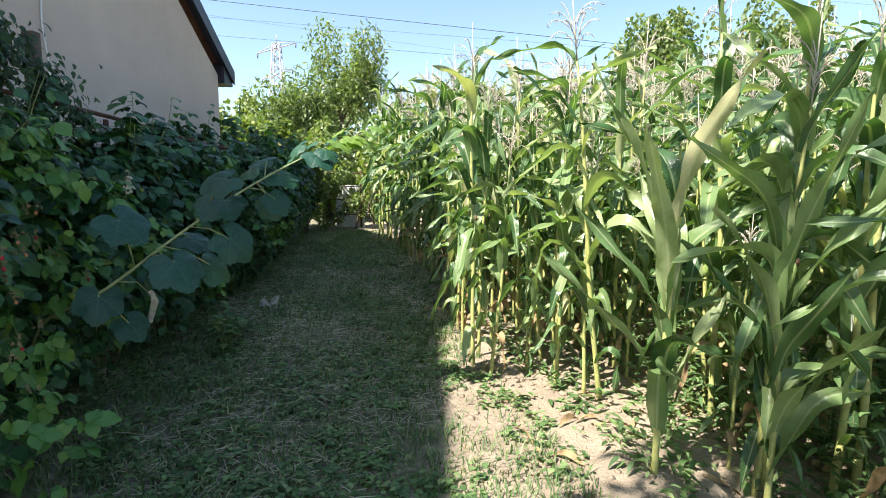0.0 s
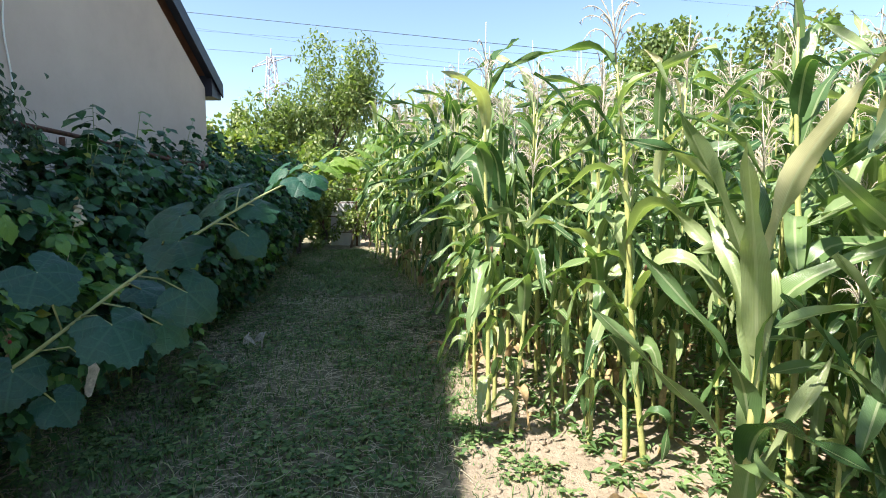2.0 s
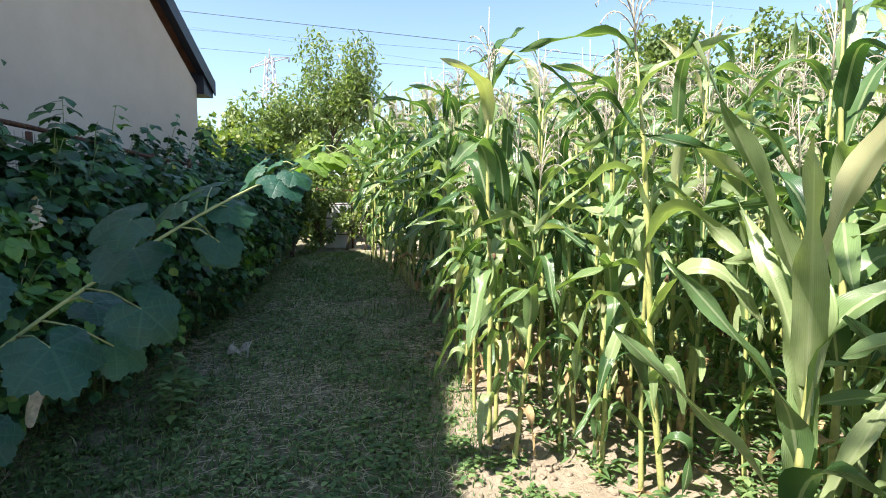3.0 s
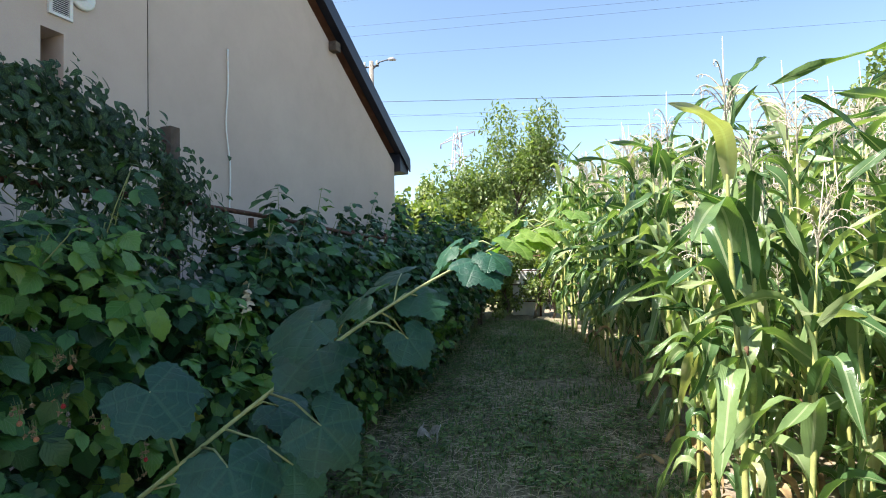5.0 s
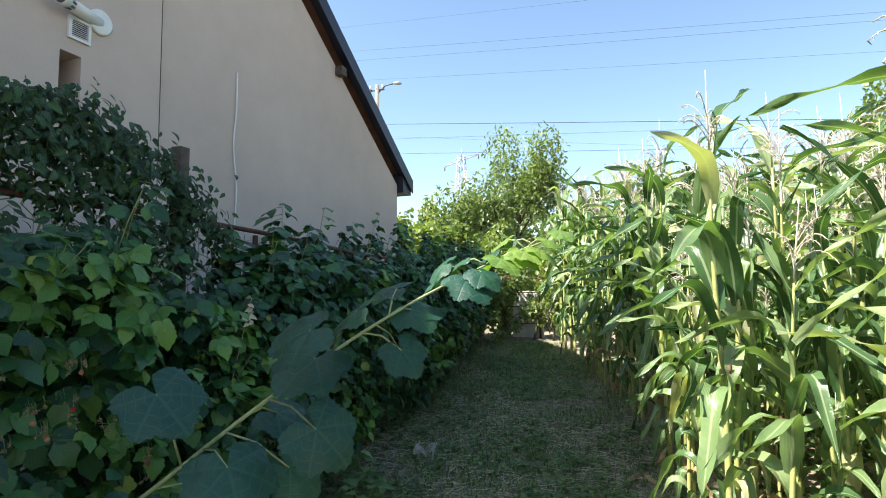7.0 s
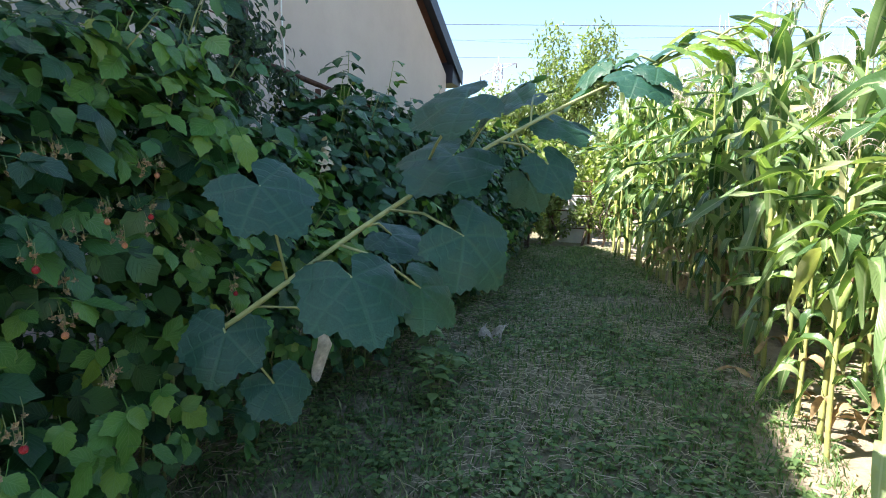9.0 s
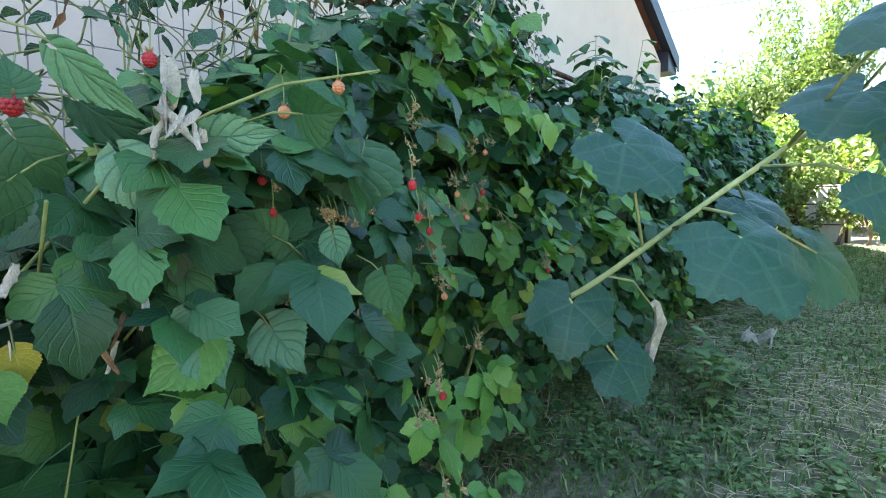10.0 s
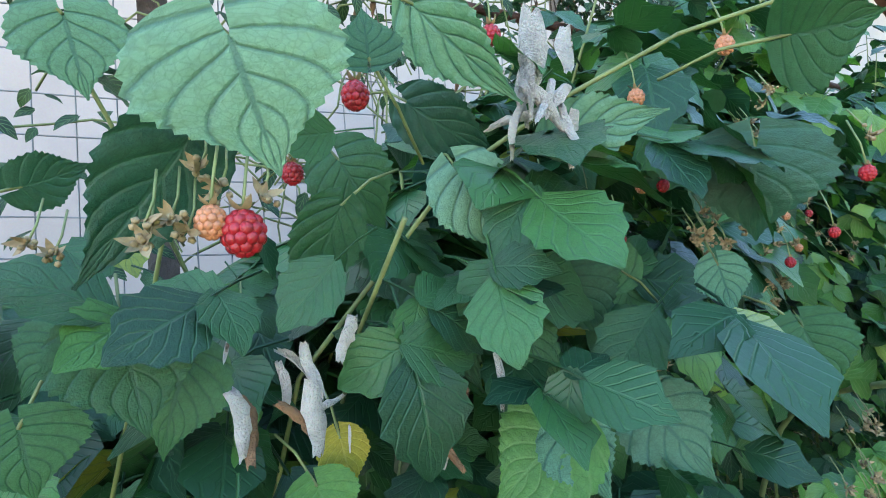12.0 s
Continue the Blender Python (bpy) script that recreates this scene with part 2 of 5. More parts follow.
# ---- mesh helpers ----
class Geo:
    """Vertices, quads, triangles and leaf coordinates, gathered for one mesh."""

    def __init__(self):
        self.v, self.q, self.t, self.u, self.n = [], [], [], [], 0

    def add(self, v, q=None, t=None, u=None):
        v = np.asarray(v, float).reshape(-1, 3)
        if q is not None and len(q):
            self.q.append(np.asarray(q, int).reshape(-1, 4) + self.n)
        if t is not None and len(t):
            self.t.append(np.asarray(t, int).reshape(-1, 3) + self.n)
        self.u.append(np.full((len(v), 2), 0.25) if u is None else np.asarray(u, float))
        self.v.append(v)
        self.n += len(v)
        return self

    def put(self, other, rot, at, scale=1.0):
        """Adds another Geo, turned by the 3 x 3 rot, scaled and moved."""
        v, q, t, u = other.arrays()
        return self.add(v * scale @ np.asarray(rot).T + np.asarray(at), q, t, u)

    def arrays(self):
        none4, none3 = np.zeros((0, 4), int), np.zeros((0, 3), int)
        return (np.concatenate(self.v), np.concatenate(self.q) if self.q else none4, np.concatenate(self.t) if self.t else none3, np.concatenate(self.u))

    def mesh(self, name, material, smooth=True):
        v, q, t, u = self.arrays()
        me = bpy.data.meshes.new(name)
        me.vertices.add(len(v))
        me.vertices.foreach_set("co", v.ravel())
        loops = np.concatenate([q.ravel(), t.ravel()]).astype(np.int32)
        me.loops.add(len(loops))
        me.loops.foreach_set("vertex_index", loops)
        me.polygons.add(len(q) + len(t))
        starts = np.concatenate([np.arange(len(q)) * 4, len(q) * 4 + np.arange(len(t)) * 3]).astype(np.int32)
        me.polygons.foreach_set("loop_start", starts)
        me.polygons.foreach_set("use_smooth", np.full(len(starts), smooth))
        layer = me.uv_layers.new(name="UVMap")
        layer.data.foreach_set("uv", u[loops].ravel())
        me.materials.append(material)
        me.update(calc_edges=True)
        me.validate()
        return me


def part(name, shape, material, parent=None, label="", smooth=True):
    """Links a Geo or a mesh as one object under a thing or a part."""
    me = shape.mesh(name, material, smooth) if isinstance(shape, Geo) else shape
    ob = new(name, me)
    if parent is not None:
        ob.parent = parent
    return tagged(ob, label)


def thing(name, label, category, group="", kind="", at=None):
    ob = new(name)
    if at is not None:
        ob.matrix_world = at
    return tagged(ob, label, category, group, kind)


def unit(a):
    a = np.asarray(a, float)
    return a / max(1e-9, np.linalg.norm(a))


def frame_of(tip, normal):
    """A turn that takes +y to tip and +z near to normal."""
    y = unit(tip)
    z = unit(np.asarray(normal) - np.dot(normal, y) * y)
    return np.column_stack([np.cross(y, z), y, z])


def turn_z(a):
    c, s = math.cos(a), math.sin(a)
    return np.array([[c, -s, 0], [s, c, 0], [0, 0, 1.0]])


def turn_x(a):
    c, s = math.cos(a), math.sin(a)
    return np.array([[1, 0, 0], [0, c, -s], [0, s, c]])


def tube(points, radii, sides=6, cap=True):
    """A round bar along points, with a radius at each."""
    g = Geo()
    p = np.asarray(points, float)
    r = np.broadcast_to(radii, (len(p),))
    d = np.gradient(p, axis=0)
    ref = np.array([0.31, 0.17, 0.93]) if abs(unit(d[0])[2]) < 0.8 else np.array([0.93, 0.31, 0.17])
    v = []
    for k in range(len(p)):
        a = unit(np.cross(d[k], ref))
        b = np.cross(unit(d[k]), a)
        for s in range(sides):
            w = 2 * math.pi * s / sides
            v.append(p[k] + r[k] * (math.cos(w) * a + math.sin(w) * b))
    q = [(k * sides + s, k * sides + (s + 1) % sides, (k + 1) * sides + (s + 1) % sides, (k + 1) * sides + s) for k in range(len(p) - 1) for s in range(sides)]
    t = []
    if cap:
        v += [p[0], p[-1]]
        n = len(v)
        t = [(n - 2, (s + 1) % sides, s) for s in range(sides)] + [(n - 1, (len(p) - 1) * sides + s, (len(p) - 1) * sides + (s + 1) % sides) for s in range(sides)]
    return g.add(v, q, t)


def box(lo, hi):
    x0, y0, z0 = lo
    x1, y1, z1 = hi
    v = [(x0, y0, z0), (x1, y0, z0), (x1, y1, z0), (x0, y1, z0), (x0, y0, z1), (x1, y0, z1), (x1, y1, z1), (x0, y1, z1)]
    return Geo().add(v, [(3, 2, 1, 0), (4, 5, 6, 7), (0, 1, 5, 4), (1, 2, 6, 5), (2, 3, 7, 6), (3, 0, 4, 7)])


def prism(outline, x0, x1):
    """A slab between x0 and x1 with an outline of (y, z), anticlockwise seen from +x."""
    n = len(outline)
    bm = bmesh.new()
    a = [bm.verts.new((x0, y, z)) for y, z in outline]
    b = [bm.verts.new((x1, y, z)) for y, z in outline]
    bm.faces.new(b)
    bm.faces.new(a[::-1])
    for i in range(n):
        bm.faces.new((a[i], a[(i + 1) % n], b[(i + 1) % n], b[i]))
    bmesh.ops.recalc_face_normals(bm, faces=bm.faces)
    return bm


def part_bm(name, bm, material, parent=None, label="", bevel=0.0):
    if bevel:
        bmesh.ops.bevel(bm, geom=bm.edges[:], offset=bevel, segments=2, affect="EDGES")
    me = bpy.data.meshes.new(name)
    bm.to_mesh(me)
    bm.free()
    me.materials.append(material)
    return part(name, me, material, parent, label)


def leaflet(stations=8, cols=2, width=0.36, fold=0.18, droop=0.25, teeth=0.10, heart=0.0, seed=0, ripple=0.02, low=0.72):
    """An ovate leaf blade of length 1 along +y, its upper face towards +z."""
    r = np.random.default_rng(seed)
    v, u = [], []
    cc = np.linspace(-1, 1, 2 * cols + 1)
    for i in range(stations + 1):
        s = i / stations
        w = width * (math.sin(math.pi * min(1.0, s ** low)) ** 0.8) if 0 < i < stations else (0.015 if i == stations else 0.05)
        w *= 1 - 0.35 * max(0.0, s - 0.6) / 0.4 if i < stations else 1
        if low < 0.6 and 0 < i < stations:
            w *= 1 - 0.6 * max(0.0, s - 0.35) / 0.65
        for c in cc:
            ac = abs(c)
            ww = w * (1 + (teeth * (1 if i % 2 else -1) if ac > 0.99 and 0 < i < stations else 0))
            x = c * ww
            y = s + teeth * 0.25 * (ac > 0.99) * (1 if i % 2 else -0.4) - heart * ac * ac * max(0, 0.35 - s)
            z = fold * ac * w - droop * s * s + ripple * math.sin(i * 2.1 + ac * 2) * ac + 0.04 * math.sin(3 * s + seed)
            v.append((x, y, z))
            u.append((0.5 + 0.5 * c, s))
    m = len(cc)
    q = [(i * m + k, i * m + k + 1, (i + 1) * m + k + 1, (i + 1) * m + k) for i in range(stations) for k in range(m - 1)]
    return Geo().add(v, q, None, u)


def compound(seed, hi=True, kind=3):
    """A raspberry leaf of three leaflets on one stalk; its length is about 1 along +y."""
    r = np.random.default_rng(seed)
    g = Geo()
    st, co = (10, 2) if hi else (5, 1)
    g.put(tube([(0, 0, 0), (0, 0.2, 0.03), (0, 0.42, 0.0)], [0.012, 0.01, 0.008], 3, False), np.eye(3), (0, 0, 0))
    g.put(leaflet(st, co, 0.42, r.uniform(0.0, 0.18), r.uniform(0.05, 0.3), 0.07, 0.12, seed, low=0.8), turn_x(r.uniform(-0.35, 0.1)), (0, 0.42, 0), 0.58)
    if kind == 3:
        for s in (-1, 1):
            rot = turn_z(s * r.uniform(1.15, 1.5)) @ turn_x(r.uniform(-0.5, 0.15))
            g.put(leaflet(st, co, 0.40, r.uniform(0.0, 0.2), r.uniform(0.1, 0.35), 0.07, 0.08, seed + s, low=0.8), rot, (s * 0.03, 0.33, 0), 0.44)
    return g


def lobed(seed, rings=5, arms=61):
    """A large palmate leaf with five pointed shallow lobes, stalk joint at the origin, tip towards +y."""
    r = np.random.default_rng(seed)
    v, u = [(0, 0, 0)], [(0.5, 0.0)]
    q, t = [], []
    bend, cup = r.uniform(0.1, 0.3), r.uniform(-0.12, 0.12)
    lobes = [(0.0, 0.78), (0.95, 0.70), (-0.95, 0.70), (1.95, 0.60), (-1.95, 0.60)]
    for k in range(1, rings + 1):
        f = k / rings
        for a in range(arms):
            w = -2.8 + 5.6 * a / (arms - 1)
            rad = max(size * (1 - 0.42 * min(1.0, abs(w - at)) ** 1.2) for at, size in lobes)
            rad = max(rad, 0.5) * (1 + (0.03 if a % 2 else -0.03) * (k == rings))
            rad *= 1 - 0.35 * max(0.0, abs(w) - 2.3) / 0.5
            x, y = rad * f * math.sin(w), rad * f * math.cos(w)
            crest = min(abs(w - at) for at, size in lobes)
            z = -bend * (f * rad) ** 2 * 1.6 + cup * x * x + 0.07 * f * min(crest, 0.5) + 0.025 * math.sin(9 * f + w * 3 + seed) * f
            v.append((x, y, z))
            u.append((0.5 + 0.5 * min(1.0, crest * f * 1.3), f))
    for a in range(arms - 1):
        t.append((0, 1 + a + 1, 1 + a))
        for k in range(rings - 1):
            b = 1 + k * arms + a
            q.append((b, b + 1, b + 1 + arms, b + arms))
    return Geo().add(v, q, t, u)


def blob(radius, at, rings=5, sides=8, stretch=1.0):
    v, q, t = [], [], []
    for i in range(rings + 1):
        a = math.pi * i / rings
        for s in range(sides):
            w = 2 * math.pi * s / sides
            v.append((radius * math.sin(a) * math.cos(w), radius * math.sin(a) * math.sin(w), radius * stretch * math.cos(a)))
    q = [(i * sides + s, (i + 1) * sides + s, (i + 1) * sides + (s + 1) % sides, i * sides + (s + 1) % sides) for i in range(rings) for s in range(sides)]
    return Geo().add(np.array(v) + np.asarray(at), q)


# ---- the lie of the land ----
def rise(y):
    return 0.066 + 0.047 * min(max(y, -4.0), 16.0)


def corn_edge(y):
    """The x at which the first row of corn stands."""
    if y < 4.2:
        return 0.2 + 0.26 * (4.2 - y)
    return 0.2 - 0.06 * max(0.0, min(y, 6.6) - 4.2) - 0.29 * max(0.0, y - 6.6)


def ground_z(x, y):
    n = noise.noise((x * 1.1, y * 1.1, 3.0)) * 0.035
    if x > corn_edge(y) - 0.2:
        n += noise.noise((x * 5.0, y * 5.0, 9.0)) * 0.03
    return rise(y) + n


def build_ground():
    xs = np.concatenate([[-900, -300, -100, -40, -20, -10], np.arange(-6, 6.01, 0.08), [8, 12, 20, 40, 100, 300, 900]])
    ys = np.concatenate([[-900, -300, -100, -40, -15, -6], np.arange(-2, 15, 0.08), np.arange(15, 24, 0.5), [30, 50, 100, 300, 900, 1800]])
    v = [(x, y, ground_z(x, y) if abs(x) < 8 and -4 < y < 24 else rise(y)) for y in ys for x in xs]
    m = len(xs)
    i, k = np.meshgrid(np.arange(len(ys) - 1), np.arange(m - 1), indexing="ij")
    b = (i * m + k).ravel()
    q = np.column_stack([b, b + 1, b + 1 + m, b + m])
    ob = part("ground", Geo().add(v, q), M_SOIL)
    tagged(ob, "trodden grass path beside dry pale cracked corn-field soil", "ground", kind="structure")


build_ground()

# ---- the house ----
WALL_X = -4.48
EAVE_Y, EAVE_Z = 11.28, 3.79
RAKE = 0.618
# Ridge and OLD_Z lie out of view, set by where the house's shadow falls.
RIDGE_Y = 2.6
RIDGE_Z = EAVE_Z + RAKE * (EAVE_Y - RIDGE_Y)
OLD_Z = 7.35
JOINT_Y = 5.07


def build_house():
    h = thing("house", "plain beige rendered house gable with dark roof edge", "house")
    end = 10.85
    top = EAVE_Z + RAKE * (EAVE_Y - end) - 0.28
    peak = top + RAKE * (end - JOINT_Y)
    part_bm("wall", prism([(JOINT_Y + 0.003, -0.5), (end, -0.5), (end, top), (JOINT_Y + 0.003, peak)], WALL_X - 9, WALL_X), M_RENDER, h, "beige rendered gable wall")
    # The older part beside it, with a small window niche. Its unseen top is set for shade.
    w0, w1, z0, z1 = 4.1, 4.28, 3.05, 3.66
    x1 = WALL_X + 0.03
    for lo, hi in (((WALL_X - 9, -9, -0.5), (x1, w0, OLD_Z)), ((WALL_X - 9, w1, -0.5), (x1, JOINT_Y, OLD_Z)), ((WALL_X - 9, w0, -0.5), (x1, w1, z0)), ((WALL_X - 9, w0, z1), (x1, w1, OLD_Z)), ((WALL_X - 9, w0, z0), (x1 - 0.3, w1, z1))):
        part("wall", box(lo, hi), M_RENDER, h, smooth=False)
    # Peak above the view, shaped to throw its shadow over the far corn.
    part_bm("wall", prism([(RIDGE_Y - 1.2, OLD_Z + 0.003), (JOINT_Y, OLD_Z + 0.003), (JOINT_Y, peak), (RIDGE_Y, RIDGE_Z - 0.28)], WALL_X - 9, x1), M_RENDER, h, "unseen gable peak shaped to shade the far corn")
    win = part("window", box((x1 - 0.299, w0 + 0.05, z0 + 0.05), (x1 - 0.28, w1 - 0.05, z1 - 0.05)), M_GLASS, h, "small dark window deep in its niche", False)
    part("window_frame", box((x1 - 0.298, w0, z0), (x1 - 0.26, w0 + 0.05, z1)), M_WOOD, win, smooth=False)
    part("sill", box((x1 - 0.298, w0 + 0.002, z0 + 0.002), (x1 + 0.03, w1 - 0.002, z0 + 0.04)), M_RENDER, h, smooth=False)

    def strip(y0, y1, up0, up1, xa, xb):
        z = lambda y: EAVE_Z + RAKE * (EAVE_Y - y)
        return prism([(y0, z(y0) + up0), (y1, z(y1) + up0), (y1, z(y1) + up1), (y0, z(y0) + up1)], xa, xb)

    part_bm("roof", strip(RIDGE_Y, EAVE_Y, -0.05, 0.12, WALL_X - 9.2, WALL_X + 0.14), M_TILE, h, "red-brown tiled roof slope")
    part_bm("verge_trim", strip(RIDGE_Y, EAVE_Y + 0.01, -0.11, 0.15, WALL_X + 0.142, WALL_X + 0.17), M_ROOF, h, "dark blue-black metal verge")
    part_bm("soffit", strip(RIDGE_Y, EAVE_Y - 0.05, -0.10, -0.055, WALL_X + 0.034, WALL_X + 0.139), M_ROOF, h, "dark board under the verge")
    part_bm("eave_box", prism([(end + 0.003, EAVE_Z - 0.17), (EAVE_Y - 0.02, EAVE_Z - 0.17), (EAVE_Y - 0.02, EAVE_Z - 0.06), (end + 0.003, EAVE_Z + 0.24)], WALL_X - 9, WALL_X + 0.13), M_ROOF, h)
    part("bracket", box((WALL_X + 0.002, 8.42, 5.12), (WALL_X + 0.13, 8.56, 5.26)), M_WOOD, h, smooth=False)
    # Hairline joint between the two parts.
    part("joint_strip", tube([(x1 + 0.001, JOINT_Y, 0.5), (x1 + 0.001, JOINT_Y + 0.01, 3.0), (x1 + 0.001, JOINT_Y, 6.0), (x1 + 0.001, JOINT_Y, 7.2)], 0.004, 5), M_WOOD, h, "dark crack between two walls")


def build_wall_wire():
    pts = [(WALL_X + 0.02, 6.17 + 0.025 * math.sin(z * 3.1) + 0.015 * math.sin(z * 7), z) for z in np.linspace(1.2, 4.27, 30)]
    tagged(part("wall_cable", tube(pts, 0.009, 5), M_WHITE), "thin white cable hanging loose down the wall", "cable")


def build_flue():
    f = thing("flue_pipe", "white slanted boiler flue pipe with round wall plate", "flue")
    x = WALL_X + 0.03
    base = np.array((x, 4.42, 4.03))
    d = unit((0.34, -0.9, -0.08))
    part("wall_plate", tube([base + (0.0, 0, 0), base + (0.03, 0, 0), base + (0.035, 0, 0)], [0.11, 0.11, 0.095], 28), M_WHITE, f)
    part("pipe", tube([base + d * 0.0, base + d * 0.36], [0.05, 0.05], 24), M_WHITE, f)
    term = part("terminal", tube([base + d * 0.361, base + d * 0.41, base + d * 0.411, base + d * 0.48], [0.044, 0.044, 0.05, 0.05], 24), M_WHITE, f)
    # The pipe is solid; a dark disc stands in for its shaded hollow.
    part("mouth", tube([base + d * 0.481, base + d * 0.486], [0.042, 0.038], 20), M_GREY, term, "dark disc standing for the pipe's shaded hollow")
    side = unit(np.cross(d, (0, 0, 1)))
    up = np.cross(side, d)
    # Dark bars stand in for the shade inside the terminal's slots.
    for k in range(8):
        a = 2 * math.pi * k / 8
        o = (math.cos(a) * side + math.sin(a) * up) * 0.044
        part("slot", tube([base + d * 0.365 + o, base + d * 0.405 + o], 0.009, 6), M_GREY, term)


def build_grille():
    g = thing("vent_grille", "square white louvred vent grille on the wall", "vent")
    x = WALL_X + 0.03
    y0, z0, s = 4.15, 3.78, 0.19
    part("backing", box((x, y0 + 0.02, z0 + 0.02), (x + 0.006, y0 + s - 0.02, z0 + s - 0.02)), M_GREY, g, smooth=False)
    for lo, hi in (((x, y0, z0), (x + 0.025, y0 + s, z0 + 0.025)), ((x, y0, z0 + s - 0.025), (x + 0.025, y0 + s, z0 + s)), ((x, y0, z0 + 0.026), (x + 0.025, y0 + 0.025, z0 + s - 0.026)), ((x, y0 + s - 0.025, z0 + 0.026), (x + 0.025, y0 + s, z0 + s - 0.026))):
        part("frame", box(lo, hi), M_WHITE, g, smooth=False)
    for k in range(8):
        z = z0 + 0.03 + k * 0.0165
        v = [(x + 0.008, y0 + 0.026, z + 0.009), (x + 0.022, y0 + 0.026, z), (x + 0.022, y0 + s - 0.026, z), (x + 0.008, y0 + s - 0.026, z + 0.009)]
        v += [(a, b, c + 0.004) for a, b, c in v]
        part("slat", Geo().add(v, [(0, 1, 2, 3), (7, 6, 5, 4), (0, 4, 5, 1), (1, 5, 6, 2), (2, 6, 7, 3), (3, 7, 4, 0)]), M_WHITE, g, smooth=False)


build_house()
build_wall_wire()
build_flue()
build_grille()

# ---- fence along the house ----
FENCE_X = -2.8


def build_fence():
    f = thing("wire_fence", "rusty welded mesh fence with pipe rail and dark posts", "fence")
    for y, top in ((-1.2, 2.3), (1.27, 2.3), (3.75, 2.6), (6.2, 2.08), (8.6, 2.1), (10.9, 2.15)):
        z0 = ground_z(FENCE_X, y) - 0.05
        part("post", box((FENCE_X - 0.045, y - 0.035, z0), (FENCE_X + 0.035, y + 0.035, top)), M_WOOD, f, "dark weathered post", False)
    pts = [(FENCE_X + 0.06, y, 2.15 - 0.035 * max(0, y - 3.5) + 0.04 * max(0, y - 6) + 0.012 * math.sin(y * 1.7)) for y in np.linspace(-1.3, 11.2, 40)]
    part("rail", tube(pts, 0.017, 8), M_RUST, f, "rusty brown pipe rail")
    for y in np.arange(4.4, 11, 0.75):
        part("clip", tube([(FENCE_X + 0.06, y, 1.9), (FENCE_X + 0.06, y, 2.1)], 0.02, 6), M_RUST, f)
    g = Geo()
    for y in np.arange(-1.2, 11.2, 0.085):
        jig = rng.normal(0, 0.006, 2)
        g.put(tube([(FENCE_X + 0.02, y + jig[0], 0.1 + 0.04 * y), (FENCE_X + 0.02, y + jig[1], 2.1)], 0.0022, 3, False), np.eye(3), (0, 0, 0))
    for z in np.arange(0.25, 2.1, 0.10):
        g.put(tube([(FENCE_X + 0.025, y, z + 0.012 * math.sin(y * 2.3 + z * 5)) for y in np.linspace(-1.2, 11.2, 50)], 0.0022, 3, False), np.eye(3), (0, 0, 0))
    part("mesh", g, M_WIRE, f, "galvanised welded wire mesh")
    for k, z in enumerate((2.3, 2.44, 2.57)):
        part("strand", tube([(FENCE_X, y, z + 0.05 * math.sin((y - 1.2) / 3.6 * math.pi) * (0.5 - k)) for y in np.linspace(-1.2, 3.75, 24)], 0.004, 4), M_RUST, f)


build_fence()


# ---- corn ----
def corn_leaf(length, width, rise_deg, reach, twist, seed, cols=2, stations=12):
    """A ribbon leaf that leaves the stalk at the origin towards +y, rises and folds over."""
    r = np.random.default_rng(seed)
    a = radians(rise_deg)
    p = np.array([0.0, 0.0, 0.0])
    v, u = [], []
    cc = np.linspace(-1, 1, 2 * cols + 1)
    phase = r.uniform(0, 6)
    fold, soft = r.uniform(0.16, 0.5), r.uniform(0.25, 0.5)
    veer = r.normal(0, 0.35)
    curl = r.uniform(0.25, 0.8)
    for i in range(stations + 1):
        s = i / stations
        w = width * min(1.0, 0.5 + 3.2 * s) * (1 - s ** 2.4) ** 0.9 + 0.0015
        k = min(1.0, max(0.0, (s - fold + soft / 2) / soft))
        ang = a - reach * (0.12 * s + 0.88 * k * k * (3 - 2 * k))
        d = np.array([veer * s * math.cos(ang), math.cos(ang), math.sin(ang)])
        n = np.array([0, -math.sin(ang), math.cos(ang)])
        tw = twist * s * s
        b = np.array([1.0, 0, 0]) * math.cos(tw) + n * math.sin(tw)
        n2 = np.cross(b, d)
        for c in cc:
            wave = 0.018 * math.sin(17 * s * length + phase + (2.2 if c > 0 else 0)) * abs(c) ** 2 * min(1, 4 * s)
            v.append(p + b * c * w + n2 * (abs(c) * w * curl * (1 - 0.5 * s) + wave))
            u.append((0.5 + 0.5 * c, s))
        p = p + d * length / stations
    m = len(cc)
    q = [(i * m + k, i * m + k + 1, (i + 1) * m + k + 1, (i + 1) * m + k) for i in range(stations) for k in range(m - 1)]
    return Geo().add(v, q, None, u)


